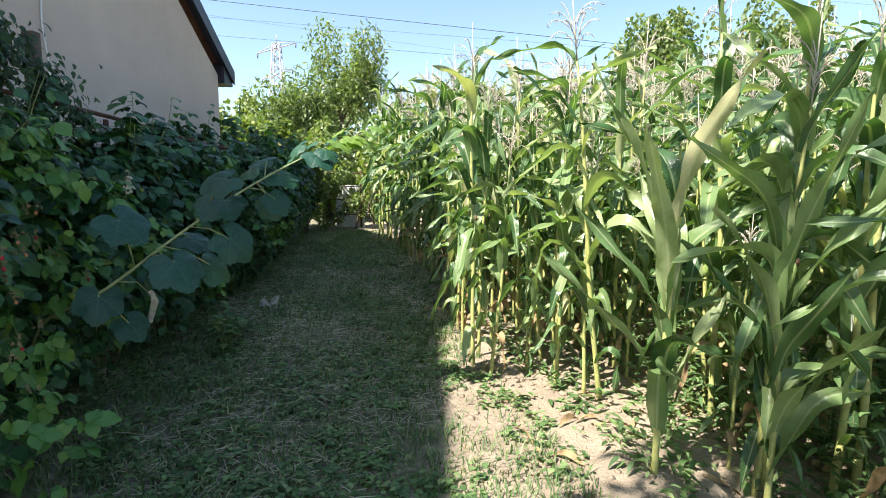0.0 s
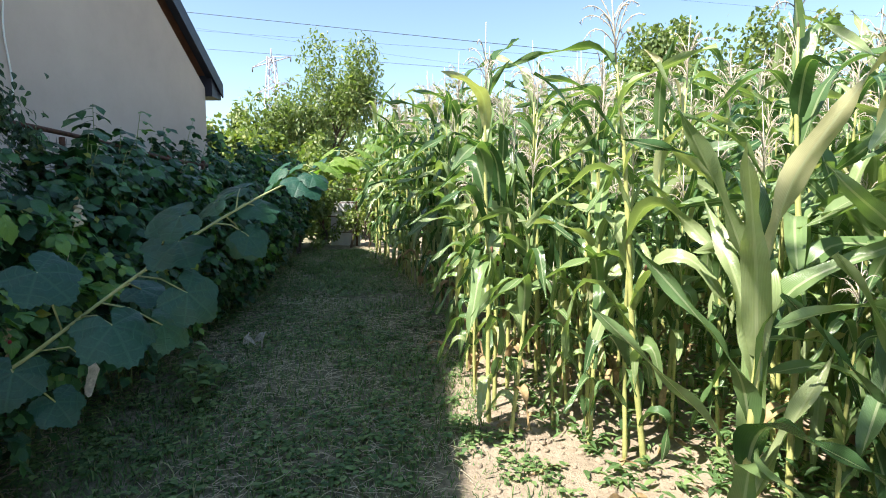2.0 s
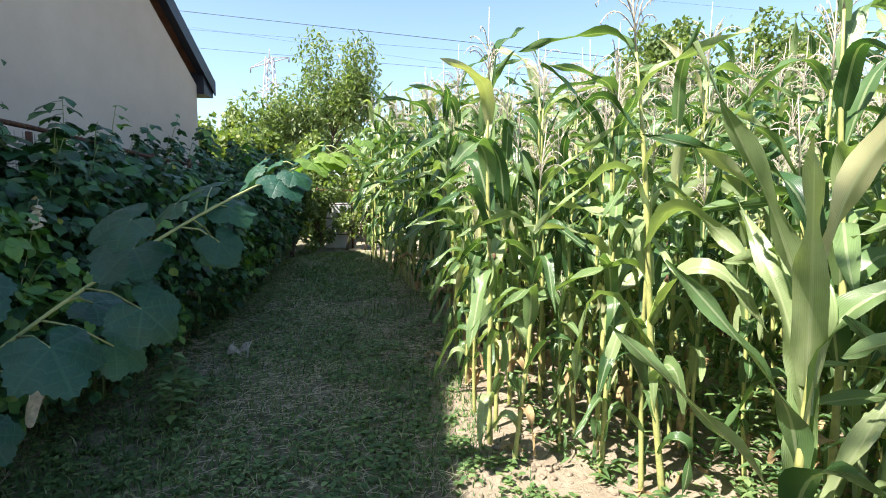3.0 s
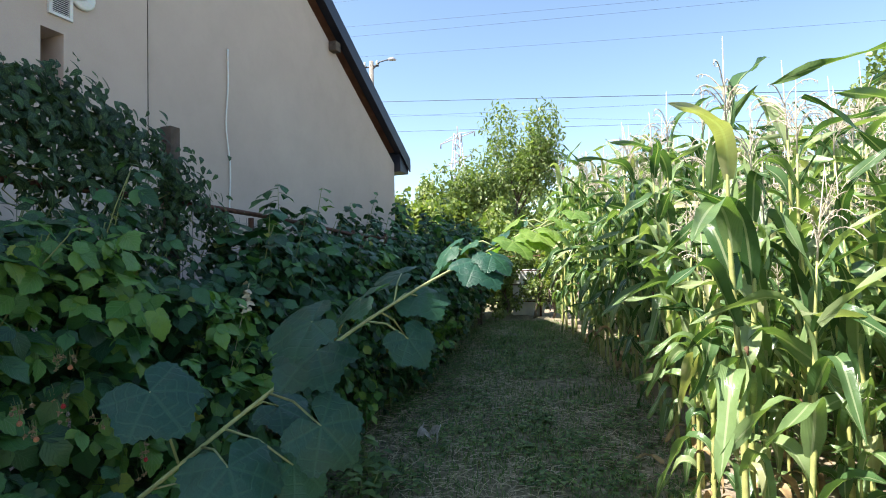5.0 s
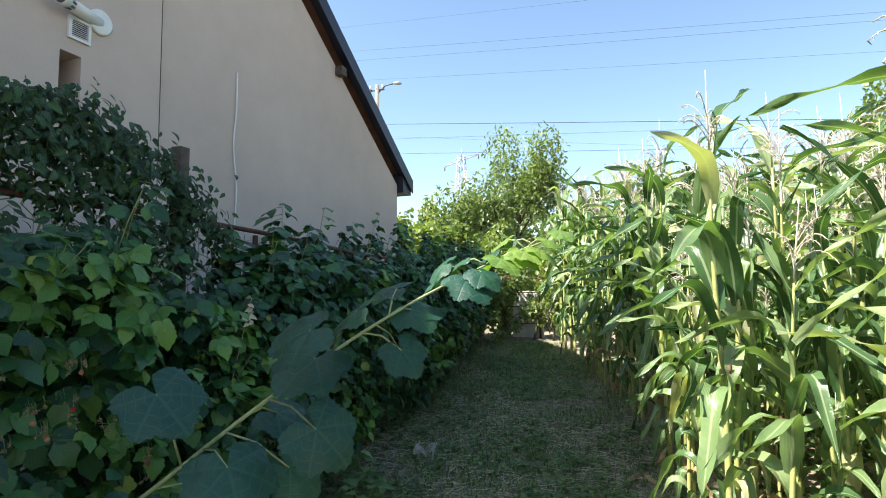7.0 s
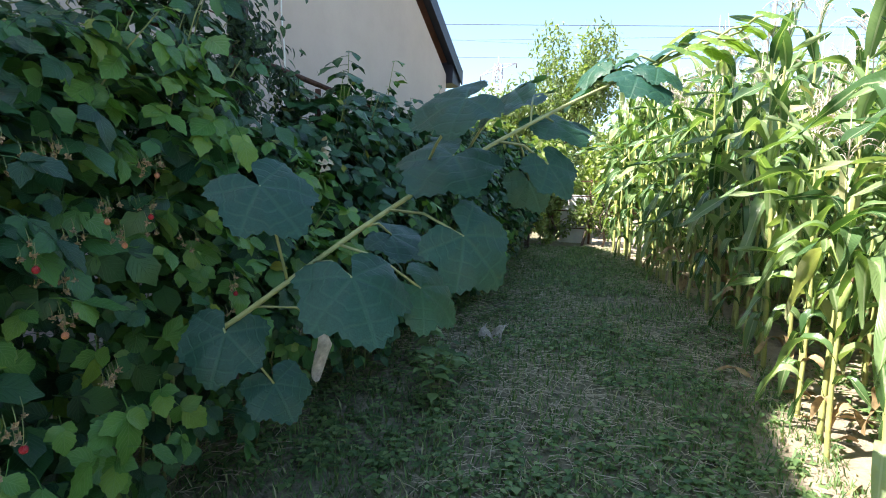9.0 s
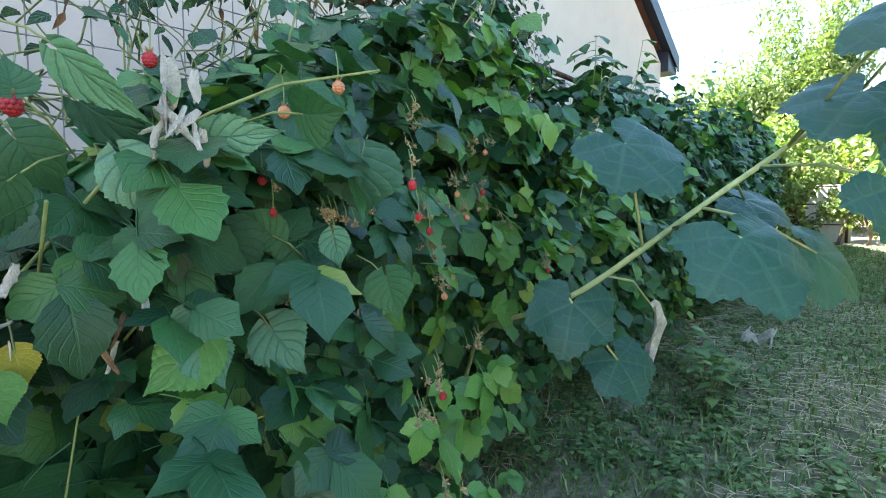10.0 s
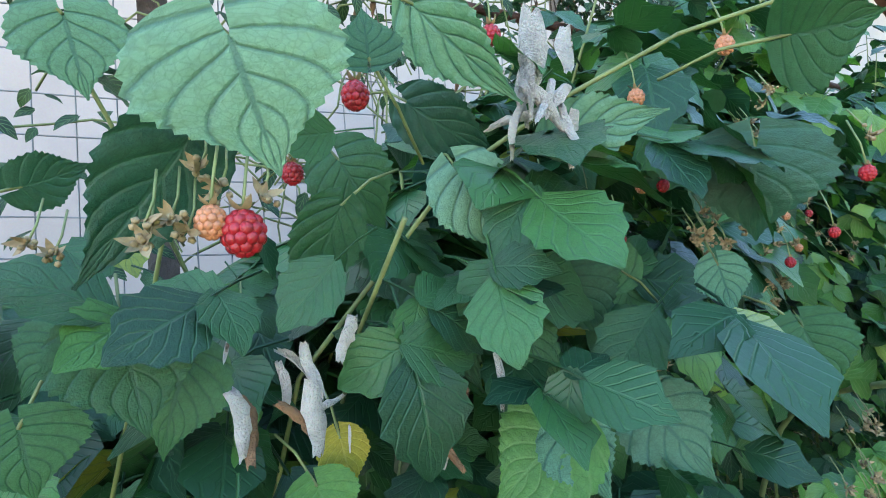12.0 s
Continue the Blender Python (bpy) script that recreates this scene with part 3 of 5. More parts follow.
def corn_parts(seed, height, lean=0.0, cols=2, stations=14, tassel=True, bushy=False):
    """The parts of one corn plant: list of (name, Geo, material, label)."""
    r = np.random.default_rng(seed)
    out = []
    n = 13 if bushy else 12
    zs = np.linspace(0, height, 14)
    line = [(lean * (z / height) ** 1.4 + 0.008 * math.sin(z * 4 + seed), 0.01 * math.sin(z * 3 + seed), z - 0.06) for z in zs]
    rad = np.interp(zs, [0, height * 0.7, height], [0.017, 0.012, 0.005])
    rad[1::2] *= 1.15
    out.append(("stalk", tube(line, rad, 7), M_STALK, "pale jointed stalk"))
    plane = r.uniform(0, math.pi)
    for k in range(n):
        f = (0.2 if bushy else 0.14) + 0.84 * k / (n - 1)
        z = f * height
        at = (lean * f ** 1.4, 0, z - 0.06)
        low, high = f < 0.3, f > 0.78
        ln = r.uniform(0.62, 0.95) * (0.55 if low else 0.8 if high else 1.0)
        wide = r.uniform(0.043, 0.06) * (0.7 if low or high else 1.0)
        up = r.uniform(58, 80)
        reach = r.uniform(2.0, 2.9) if low else r.uniform(0.3, 2.2) if high else r.uniform(1.1, 2.8)
        if bushy:
            ln, wide, up, reach = r.uniform(0.7, 1.0), r.uniform(0.042, 0.056), r.uniform(66, 84), (r.uniform(0.1, 0.5) if k % 3 else r.uniform(0.9, 2.2))
        leaf = corn_leaf(ln, wide, up, reach, r.normal(0, 1.5), seed * 31 + k, cols, stations)
        dry = f < 0.24 and r.uniform() < 0.5 and not bushy
        g = Geo().put(leaf, turn_z(plane + (2.4 * k if bushy else math.pi * (k % 2)) + r.normal(0, 0.45)), at)
        out.append(("leaf", g, M_DRYCORN if dry else M_CORN, "dry brown leaf" if dry else ""))
    if tassel:
        g = Geo()
        top = np.array(line[-1])
        g.put(tube([top, top + (0, 0, 0.2), top + (0.01, 0, 0.46)], [0.005, 0.004, 0.002], 5), np.eye(3), (0, 0, 0))
        for k in range(11):
            a, o = r.uniform(0, 6.28), r.uniform(0.35, 1.0)
            b = top + (0, 0, 0.06 + 0.016 * k)
            d = np.array((math.cos(a), math.sin(a), 0))
            arc = [b + d * 0.2 * o * s + np.array((0, 0, 0.26 * s * (1.1 - o * s))) for s in np.linspace(0, 1, 6)]
            g.put(tube(arc, [0.003] * 5 + [0.0015], 3, False), np.eye(3), (0, 0, 0))
            for s in np.linspace(0.2, 1, 9):
                c = b + d * 0.2 * o * s + np.array((0, 0, 0.26 * s * (1.1 - o * s)))
                g.put(tube([c, c + r.normal(0, 0.008, 3) + (0, 0, -0.01)], [0.0035, 0.001], 3, False), np.eye(3), (0, 0, 0))
        out.append(("tassel", g, M_TASSEL, "straw-pink feathery tassel"))
    if r.uniform() < 0.6 and not bushy:
        f = r.uniform(0.4, 0.52)
        a = plane + r.normal(0, 0.3)
        d = np.array((0.3 * math.cos(a + 1.57), 0.3 * math.sin(a + 1.57), 0.9))
        b = np.array((lean * f ** 1.4, 0, f * height))
        out.append(("ear", tube([b, b + d * 0.06, b + d * 0.16, b + d * 0.24], [0.012, 0.024, 0.021, 0.008], 9), M_HUSK, "green husked corn ear"))
        out.append(("silk", tube([b + d * 0.23, b + d * 0.26, b + d * 0.27 + (0, 0, -0.04)], [0.01, 0.014, 0.004], 6), M_SILK, "dark dried silk"))
    return out


def build_corn():
    label = "tall green corn plant with arching leaves on field soil"
    protos = []
    for k, height in enumerate((2.2, 2.3, 2.05, 2.4, 2.25, 2.1, 2.3, 2.0)):
        p = thing("corn_plant", label, "corn", "corn rows")
        for name, g, mat, lab in corn_parts(100 + k, height, rng.uniform(-0.12, 0.12)):
            part(name, g, mat, p, lab)
        protos.append(p)
    young = thing("corn_plant", "bushy young corn plant with broad upright leaves", "corn", "corn rows")
    for name, g, mat, lab in corn_parts(140, 1.25, 0.05, 3, 18, False, True):
        part(name, g, mat, young, lab)
    protos.append(young)
    spots = []
    for row in range(15):
        y = 1.6 + rng.uniform(0, 0.3)
        while y < 11.6:
            x = corn_edge(y) + row * 0.5 + rng.normal(0, 0.05)
            if row < 1 and y < 3.6:
                y += 0.3
                continue
            if not (x < 2.0 and y < 3.3):
                spots.append((x, y))
            y += rng.uniform(0.15, 0.27)
    # Plants that stand closest to the path, placed one by one: x, y, scale, turn, kind.
    close = [(1.03, 2.42, 1.0, 0.3, 8), (1.42, 2.15, 0.9, 2.0, 8), (1.55, 2.9, 0.98, 2.2, 1), (1.9, 2.3, 1.0, 0.7, 4), (1.75, 3.35, 1.0, 4.0, 2), (0.85, 4.0, 0.84, 2.6, 5), (1.4, 3.9, 0.92, 5.1, 6), (0.42, 4.35, 0.84, 0.8, 7), (2.1, 1.75, 1.0, 3.3, 0), (0.62, 3.75, 0.5, 1.0, 5)]
    spots.sort(key=lambda s: (s[1] - 1.5) ** 2 * 0.35 + (s[0] - corn_edge(s[1])) ** 2 * 1.5)
    used = set()

    def stand(k, x, y, s, a, tilt=0.0, way=0.0):
        axis = (-math.sin(way), math.cos(way), 0)
        m = Matrix.Translation((x, y, ground_z(x, y))) @ Matrix.Rotation(tilt, 4, axis) @ Matrix.Rotation(a, 4, "Z") @ Matrix.Diagonal((s, s, s, 1))
        if k in used:
            copy_thing(protos[k], m)
        else:
            used.add(k)
            protos[k].matrix_world = m

    for x, y, s, a, k in close:
        stand(k, x, y, s, a)
    stand(0, 1.02, 3.3, 0.98, 1.2, 0.16, 3.75)
    for _ in range(16):
        stand(int(rng.integers(0, 8)), rng.uniform(1.35, 3.0), rng.uniform(1.75, 3.3), rng.uniform(0.6, 1.0), rng.uniform(0, 6.28), abs(rng.normal(0, 0.07)), rng.uniform(0, 6.28))
    for i, (x, y) in enumerate(spots[:215]):
        tall = 0.85 + 0.2 * min(1.0, max(0.0, (y - 3.6) / 3.5))
        stand(int(rng.integers(0, 8)), x, y, tall * rng.uniform(0.8, 1.08), rng.uniform(0, 6.28), abs(rng.normal(0, 0.05)), rng.uniform(0, 6.28))
    kit = []
    for k in range(4):
        g = {}
        for name, geo, mat, lab in corn_parts(300 + k, 2.25, rng.uniform(-0.1, 0.1), 1, 8):
            key = {"stalk": "stalks", "tassel": "tassels"}.get(name, "leaves")
            if name in ("ear", "silk"):
                continue
            g.setdefault(key, Geo()).put(geo, np.eye(3), (0, 0, 0))
        kit.append(g)
    total = {"stalks": Geo(), "leaves": Geo(), "tassels": Geo()}
    for x, y in spots[215:]:
        k, rot, s = kit[int(rng.integers(0, 4))], turn_z(rng.uniform(0, 6.28)), rng.uniform(0.9, 1.1) * (1.0 + 0.08 * min(1.0, max(0.0, (y - 4) / 4)))
        for key in total:
            if key == "tassels" and rng.uniform() < 0.45:
                continue
            total[key].put(k[key], rot, (x, y, rise(y)), s)
    field = thing("corn_field", "dense rows of tall green corn behind the edge", "corn", kind="stuff")
    part("stalks", total["stalks"], M_STALK, field)
    part("leaves", total["leaves"], M_CORN, field)
    part("tassels", total["tassels"], M_TASSEL, field)


build_corn()


# ---- raspberry hedge ----
def hedge_front(y, z):
    """The x of the hedge's face at a height above the ground."""
    near = 1.0 / (1.0 + math.exp((y - 2.55) * 3.0))
    base = -2.35 * (1 - near) - 1.85 * near
    lean = 0.30 * (1 - near) + 0.20 * near
    bulge = lean * math.sin(min(1.0, max(z, 0) / 1.4) * math.pi * 0.7)
    far = -0.13 * max(0.0, y - 6.0)
    foot = 0.4 * math.exp(-((y - 2.05) / 0.45) ** 2) * max(0.0, 1 - z / 1.2)
    return base + bulge + foot + far + 0.2 * noise.noise((y * 1.5, z * 1.6, 5.0)) + 0.07 * noise.noise((y * 4.5, z * 4.5, 15.0))


def hedge_top(y):
    if y < 2.9:
        top = np.interp(y, [0.4, 1.3, 1.75, 2.9], [1.0, 1.12, 1.52, 1.62])
    else:
        top = 1.55 + 0.02 * (y - 3)
    return top + 0.12 * math.sin(y * 2.9) + 0.2 * noise.noise((y * 1.1, 1.0, 2.0))


RASP_HI = [compound(10 + k, True, 3 if k < 6 else 1) for k in range(8)]
RASP_LO = [compound(40 + k, False, 3 if k < 5 else 1) for k in range(6)]


def bright_patch(p):
    """Where the young yellow-green shoots stand, and where pale leaves brighten the low hedge."""
    d = ((p[0] + 2.05) / 0.5) ** 2 + ((p[1] - 2.65) / 0.42) ** 2 + ((p[2] - 1.5) / 0.42) ** 2
    # Low patch of young leaves, stretched to paint in the brighter open-sky side.
    d = min(d, ((p[0] + 1.65) / 0.45) ** 2 + ((p[1] - 2.05) / 0.6) ** 2 + ((p[2] - 0.72) / 0.5) ** 2)
    return d < 1.0 or noise.noise((p[0] * 1.3, p[1] * 1.5, p[2] * 1.5)) > (0.24 if p[1] > 2.1 else 0.42)


def hedge_leaf(y, r, inward):
    """Place, turn and size of one leaf on the hedge's face or top."""
    top = hedge_top(y)
    if r.uniform() < 0.7:
        z = top * r.uniform(0.05, 1.0) ** 0.8
        x = hedge_front(y, z) - inward
        n = np.array((0.75, r.normal(0, 0.4), 0.5 + 0.5 * (z / top)))
    else:
        x = hedge_front(y, top) - r.uniform(0, 0.7)
        z = top - inward + 0.25 * noise.noise((x * 3, y * 3, 4.0)) + 0.05
        n = np.array((0.3, r.normal(0, 0.3), 1.0))
    n = unit(n + r.normal(0, 0.4, 3))
    tip = np.array((0.6, r.normal(0, 0.8), -0.5)) + r.normal(0, 0.3, 3)
    return np.array((x, y, z + rise(y))), frame_of(tip, n), r.uniform(0.08, 0.18)


def cane_of(y, r):
    """The line of one arching cane."""
    top = hedge_top(y) * r.uniform(0.8, 1.18) + (0.35 if r.uniform() < 0.1 and y > 2.5 else 0.0)
    x1 = hedge_front(y, top) - r.uniform(0.0, 0.6)
    x0 = min(x1 - 0.1, -2.2) - r.uniform(0.0, 0.35)
    dy = r.normal(0, 0.25)
    return [np.array((x0 + (x1 - x0) * s ** 1.8, y + dy * s, rise(y) - 0.03 + top * (1.15 * s - 0.15 * s ** 4))) for s in np.linspace(0, 1, 10)]


def build_hedge():
    hi = [g.mesh("leaf", M_RASP) for g in RASP_HI]
    lime = [g.mesh("leaf", M_LIME) for g in RASP_HI]
    step = 0.8
    for k in range(15):
        y0 = -0.6 + k * step
        r = np.random.default_rng(900 + k)
        near = y0 < 3.4
        bush = thing("raspberry_bush", "dense green raspberry bush with some yellow leaves" if near else "dense dark-green raspberry bush against the fence", "bush", "raspberry hedge")
        g, gl = Geo(), Geo()
        count = 0

        def hang(at, rot, size):
            nonlocal count
            at = np.array(at)
            if at[0] > -1.62 and at[1] < 1.8:
                at[0] = -1.62 - r.uniform(0, 0.25)
            if -0.2 < at[1] < 1.95 and at[0] > -2.05 and at[2] < 1.22 and r.uniform() < 0.55:
                return
            young = bright_patch(at)
            if near and y0 > 0 and count < 290:
                count += 1
                ob = part("leaf", (lime if young else hi)[int(r.integers(0, 8))], None, bush)
                ob.matrix_basis = Matrix.Translation(at) @ Matrix(rot.tolist()).to_4x4() @ Matrix.Diagonal((size, size, size, 1))
            else:
                (gl if young else g).put((RASP_HI if near else RASP_LO)[int(r.integers(0, 6))], rot, at, size)

        for c in range(15):
            pts = cane_of(y0 + r.uniform(0, step), r)
            part("cane", tube(pts, np.linspace(0.006, 0.002, 10), 5), M_CANE, bush)
            for f in np.arange(0.3, 1.001, 0.05):
                p = pts[min(9, int(f * 9))] * (1 - (f * 9) % 1) + pts[min(9, int(f * 9) + 1)] * ((f * 9) % 1)
                a = r.uniform(-1.5, 1.5)
                out = np.array((math.cos(a), math.sin(a), r.uniform(-0.3, 0.5)))
                hang(p, frame_of(out + (0, 0, -0.45), np.array((0.35, 0, 0.9)) + r.normal(0, 0.35, 3)), r.uniform(0.11, 0.2) * (1.1 - 0.35 * f))
        for _ in range(620 if near else 420):
            at, rot, size = hedge_leaf(y0 + r.uniform(0, step), r, r.uniform(0.3, 0.7) if near else r.uniform(0.2, 0.6))
            g.put(RASP_LO[int(r.integers(0, 6))], rot, at, size * 1.1)
        for _ in range(260 if near else 0):
            y = y0 + r.uniform(0, step)
            x = hedge_front(y, hedge_top(y)) - r.uniform(0.12, 0.75)
            at = np.array((x, y, rise(y) + hedge_top(y) * r.uniform(0.86, 1.0)))
            g.put(RASP_LO[int(r.integers(0, 6))], frame_of((r.normal(0, 1), r.normal(0, 1), -0.3), unit((0.2, 0, 1) + r.normal(0, 0.25, 3))), at, r.uniform(0.12, 0.2))
        for _ in range((190 if y0 < 1.9 else 220) if near else 330):
            at, rot, size = hedge_leaf(y0 + r.uniform(0, step), r, abs(r.normal(0, 0.14)))
            hang(at, rot, size)
        tagged(part("foliage", g, M_RASP, bush), kind="stuff")
        if gl.n:
            tagged(part("young_foliage", gl, M_LIME, bush), kind="stuff")


build_hedge()


# ---- vine on the fence ----
def build_vine():
    vine = thing("climbing_vine", "dark tangled climbing vine on the fence wires", "vine")
    r = np.random.default_rng(77)

    def top(y):
        return np.interp(y, [0.8, 2.2, 2.9, 3.6, 3.95], [2.1, 2.45, 2.68, 2.45, 2.1])

    for k in range(110):
        y, z = r.uniform(1.2, 3.9), r.uniform(1.3, 2.1)
        p, pts = np.array((FENCE_X + 0.1, y, z)), []
        d = np.array((0, r.normal(0, 0.6), r.uniform(0.3, 1)))
        for s in range(9):
            pts.append(p.copy())
            p = p + unit(d) * 0.1
            p[0] = FENCE_X + 0.06 + 0.1 * r.uniform(-1, 1)
            d += r.normal(0, 0.5, 3) + np.array((0, 0, -0.06 * s))
            p[2] = min(p[2], top(p[1]) + 0.1)
        part("tendril", tube(pts, 0.003, 4), M_CANE, vine)
    g = Geo()
    small = [leaflet(4, 1, 0.29, 0.2, 0.3, 0.08, 0.1, 500 + k) for k in range(4)]
    for _ in range(9000):
        y = r.uniform(0.9, 4.0)
        if y < 2.6 and r.uniform() < 0.84:
            continue
        z = top(y) - abs(r.normal(0, 0.42))
        if noise.noise((y * 3, z * 3, 1.0)) < -0.28:
            continue
        at = (FENCE_X + 0.04 + 0.2 * abs(r.normal(0, 0.6)), y, z)
        g.put(small[int(r.integers(0, 4))], frame_of((0.4 + r.normal(0, 0.4), r.normal(0, 0.8), -0.6), (0.9, r.normal(0, 0.5), 0.6 + r.normal(0, 0.3))), at, r.uniform(0.03, 0.068))
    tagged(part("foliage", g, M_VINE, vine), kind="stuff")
    # Dead shoots that hang from the top wires, with shrivelled leaves on them.
    for k in range(46):
        y = r.uniform(1.0, 2.9)
        z = r.uniform(2.3, 2.72)
        drop, sway = r.uniform(0.2, 0.6), r.normal(0, 0.06)
        line = [(FENCE_X + 0.05 + 0.03 * math.sin(5 * t + k), y + sway * t + 0.02 * math.sin(9 * t + k), z - drop * t) for t in np.linspace(0, 1, 7)]
        part("dead_shoot", tube(line, 0.0025, 4), M_BARK, vine, "dry brown hanging shoot")
        g = Geo()
        for p in line[1:]:
            g.put(leaflet(3, 1, 0.22, 0.6, 0.6, 0, 0, k), frame_of((0.2, r.normal(0, 0.4), -1), (1, r.normal(0, 0.5), 0.2)), p, r.uniform(0.03, 0.055))
        part("dead_leaves", g, M_DEADB, vine, "shrivelled brown leaves")


build_vine()


# ---- trees and shrubs beyond ----
def build_tree(name, label, x, y, height, spread, seed, leaves=9000, mat=None, size=0.13, low=0.25, slim=0.34):
    r = np.random.default_rng(seed)
    base = np.array((x, y, rise(y) - 0.1))
    tree = thing(name, label, "tree" if "tree" in name else "shrub")
    trunk_top = base + (r.normal(0, 0.15), r.normal(0, 0.15), height * 0.55)
    g = Geo().put(tube([base + (trunk_top - base) * s + np.array((0.12 * math.sin(s * 5 + seed), 0, 0)) for s in np.linspace(0, 1, 8)], np.linspace(0.02, 0.008, 8) * height, 8), np.eye(3), (0, 0, 0))
    part("trunk", g, M_BARK, tree)
    clumps = []
    for k in range(11):
        s = r.uniform(low, 0.95)
        a = r.uniform(0, 6.28)
        start = base + (trunk_top - base) * min(1, s * 1.1)
        reach = spread * (1.1 - 0.65 * s) * r.uniform(0.5, 1.0)
        end = base + np.array((reach * math.cos(a), reach * math.sin(a), height * (s * 0.8 + 0.2 * r.uniform(0.6, 1))))
        mid = (start + end) / 2 + (0, 0, 0.1 * height * r.uniform(0, 0.5))
        part("limb", tube([start, mid, end], [0.007 * height, 0.005 * height, 0.002 * height], 6), M_BARK, tree)
        for w in (0.5, 0.75, 1.0, 1.12):
            clumps.append((start + (end - start) * w + r.normal(0, 0.25, 3) * spread * 0.35, spread * r.uniform(0.14, 0.32)))
    clumps.append((trunk_top + (0, 0, height * 0.2), spread * 0.35))
    blade = [leaflet(3, 1, slim, 0.2, 0.3, 0.0, 0.0, 700 + k) for k in range(3)]
    g = Geo()
    for _ in range(leaves):
        c, rad = clumps[int(r.integers(0, len(clumps)))]
        d = unit(r.normal(0, 1, 3)) * rad * r.uniform(0.1, 1.0) ** 0.5
        d[2] *= 1.25
        at = c + d
        if at[2] < rise(y) + 0.05:
            continue
        g.put(blade[int(r.integers(0, 3))], frame_of(r.normal(0, 1, 3) + (0, 0, -0.5), r.normal(0, 0.6, 3) + (0, 0, 1)), at, size * r.uniform(0.7, 1.4))
    tagged(part("crown", g, mat or M_TREE, tree), kind="stuff")


build_tree("willow_tree", "loose yellow-green willow-like tree behind the garden", -4.0, 21.0, 6.2, 3.1, 1, 20000, slim=0.22, size=0.15)
# Never in view: this tree is added to dapple the near corn and soil.
build_tree("plum_tree", "unseen slender leafy tree added to shade the near corn", -2.1, -0.45, 8.0, 0.8, 14, 900, size=0.1, low=0.6)
build_tree("fruit_tree", "leafy pale-green fruit tree rising behind the corn", 6.2, 15.5, 6.2, 2.2, 2, 8500)
build_tree("fruit_tree", "tall pale-green fruit tree rising behind the corn", 9.6, 15.8, 6.3, 2.4, 3, 8500)
build_tree("fruit_tree", "leafy green tree far behind the corn rows", 1.0, 22.0, 4.9, 2.2, 4, 6000)
build_tree("garden_shrub", "yellow-green leafy shrub beyond the house corner", -7.7, 19.5, 4.2, 1.9, 5, 9000, M_SHRUB, 0.16, 0.05)
build_tree("garden_shrub", "yellow-green leafy shrub at the garden end", -5.0, 15.2, 2.9, 1.6, 6, 10000, M_SHRUB, 0.12, 0.02)
build_tree("garden_shrub", "tall green shrub at the garden end", -6.4, 22.5, 5.0, 1.9, 7, 8000, M_TREE, 0.16, 0.05)
build_tree("garden_shrub", "pale-green leafy shrub above the path end", -2.9, 14.6, 2.6, 1.5, 8, 10000, M_SHRUB, 0.12, 0.02)
build_tree("garden_shrub", "green leafy shrub beside the path end", -3.3, 12.0, 1.7, 0.85, 9, 7000, M_TREE, 0.09, 0.02)
build_tree("garden_shrub", "thin twiggy shrub in front of end fence", -2.65, 12.15, 1.5, 0.7, 12, 2600, M_TREE, 0.07, 0.02)
build_tree("garden_shrub", "thin twiggy shrub in front of end fence", -1.75, 12.2, 1.45, 0.5, 13, 1500, M_SHRUB, 0.06, 0.02)
build_tree("garden_shrub", "green leafy shrub behind the far corn", -0.9, 15.5, 3.2, 1.6, 10, 7000, M_TREE, 0.13, 0.02)


def build_far_trees():
    g = Geo()
    r = np.random.default_rng(5)
    blade = [leaflet(2, 1, 0.4, 0.2, 0.3, 0.0, 0.0, 760 + k) for k in range(3)]
    for _ in range(16000):
        x = r.uniform(-34, 40)
        top = 5.0 + 1.6 * noise.noise((x * 0.21, 0, 0)) + 0.9 * noise.noise((x * 0.8, 4, 0))
        at = (x, 31 + r.normal(0, 1.2), 0.8 + top * r.uniform(0, 1) ** 0.6)
        g.put(blade[int(r.integers(0, 3))], frame_of(r.normal(0, 1, 3), r.normal(0, 0.6, 3) + (0, -0.6, 0.8)), at, r.uniform(0.3, 0.6))
    tagged(part("far_woods", g, M_TREE), "distant line of green trees and bushes", "trees", kind="stuff")


build_far_trees()


# ---- power line ----
def build_pylon():
    p = thing("power_pylon", "tall grey lattice steel power pylon", "pylon")
    x, y, z0, z1 = -42.6, 140.0, 0.5, 40.3

    def half(z):
        return 3.2 - 2.55 * (z - z0) / (z1 - z0)

    for sx in (-1, 1):
        for sy in (-1, 1):
            part("leg", tube([(x + sx * half(z), y + sy * half(z), z) for z in (z0, 20, z1 - 2)], 0.16, 5), M_PYLON, p)
    zs = np.linspace(z0, z1 - 2, 17)
    for a, b in zip(zs[:-1], zs[1:]):
        for s in (-1, 1):
            part("brace", tube([(x - half(a), y + s * half(a), a), (x + half(b), y + s * half(b), b)], 0.09, 4), M_PYLON, p)
            part("brace", tube([(x + half(a), y + s * half(a), a), (x - half(b), y + s * half(b), b)], 0.09, 4), M_PYLON, p)
    part("mast", tube([(x, y, z1 - 3), (x, y, z1)], 0.13, 5), M_PYLON, p)
    for z, reach in ((37.0, 4.9), (30.5, 3.9)):
        for s in (-1, 1):
            tilt = s * 1.3
            part("crossarm", tube([(x, y, z), (x + s * reach, y, z + tilt)], 0.14, 5), M_PYLON, p)
            part("crossarm", tube([(x, y, z + 1.3), (x + s * reach, y, z + tilt)], 0.1, 5), M_PYLON, p)
            part("insulator", tube([(x + s * reach, y, z + tilt), (x + s * reach, y, z + tilt - 1.2)], 0.16, 5), M_GREY, p)


build_pylon()


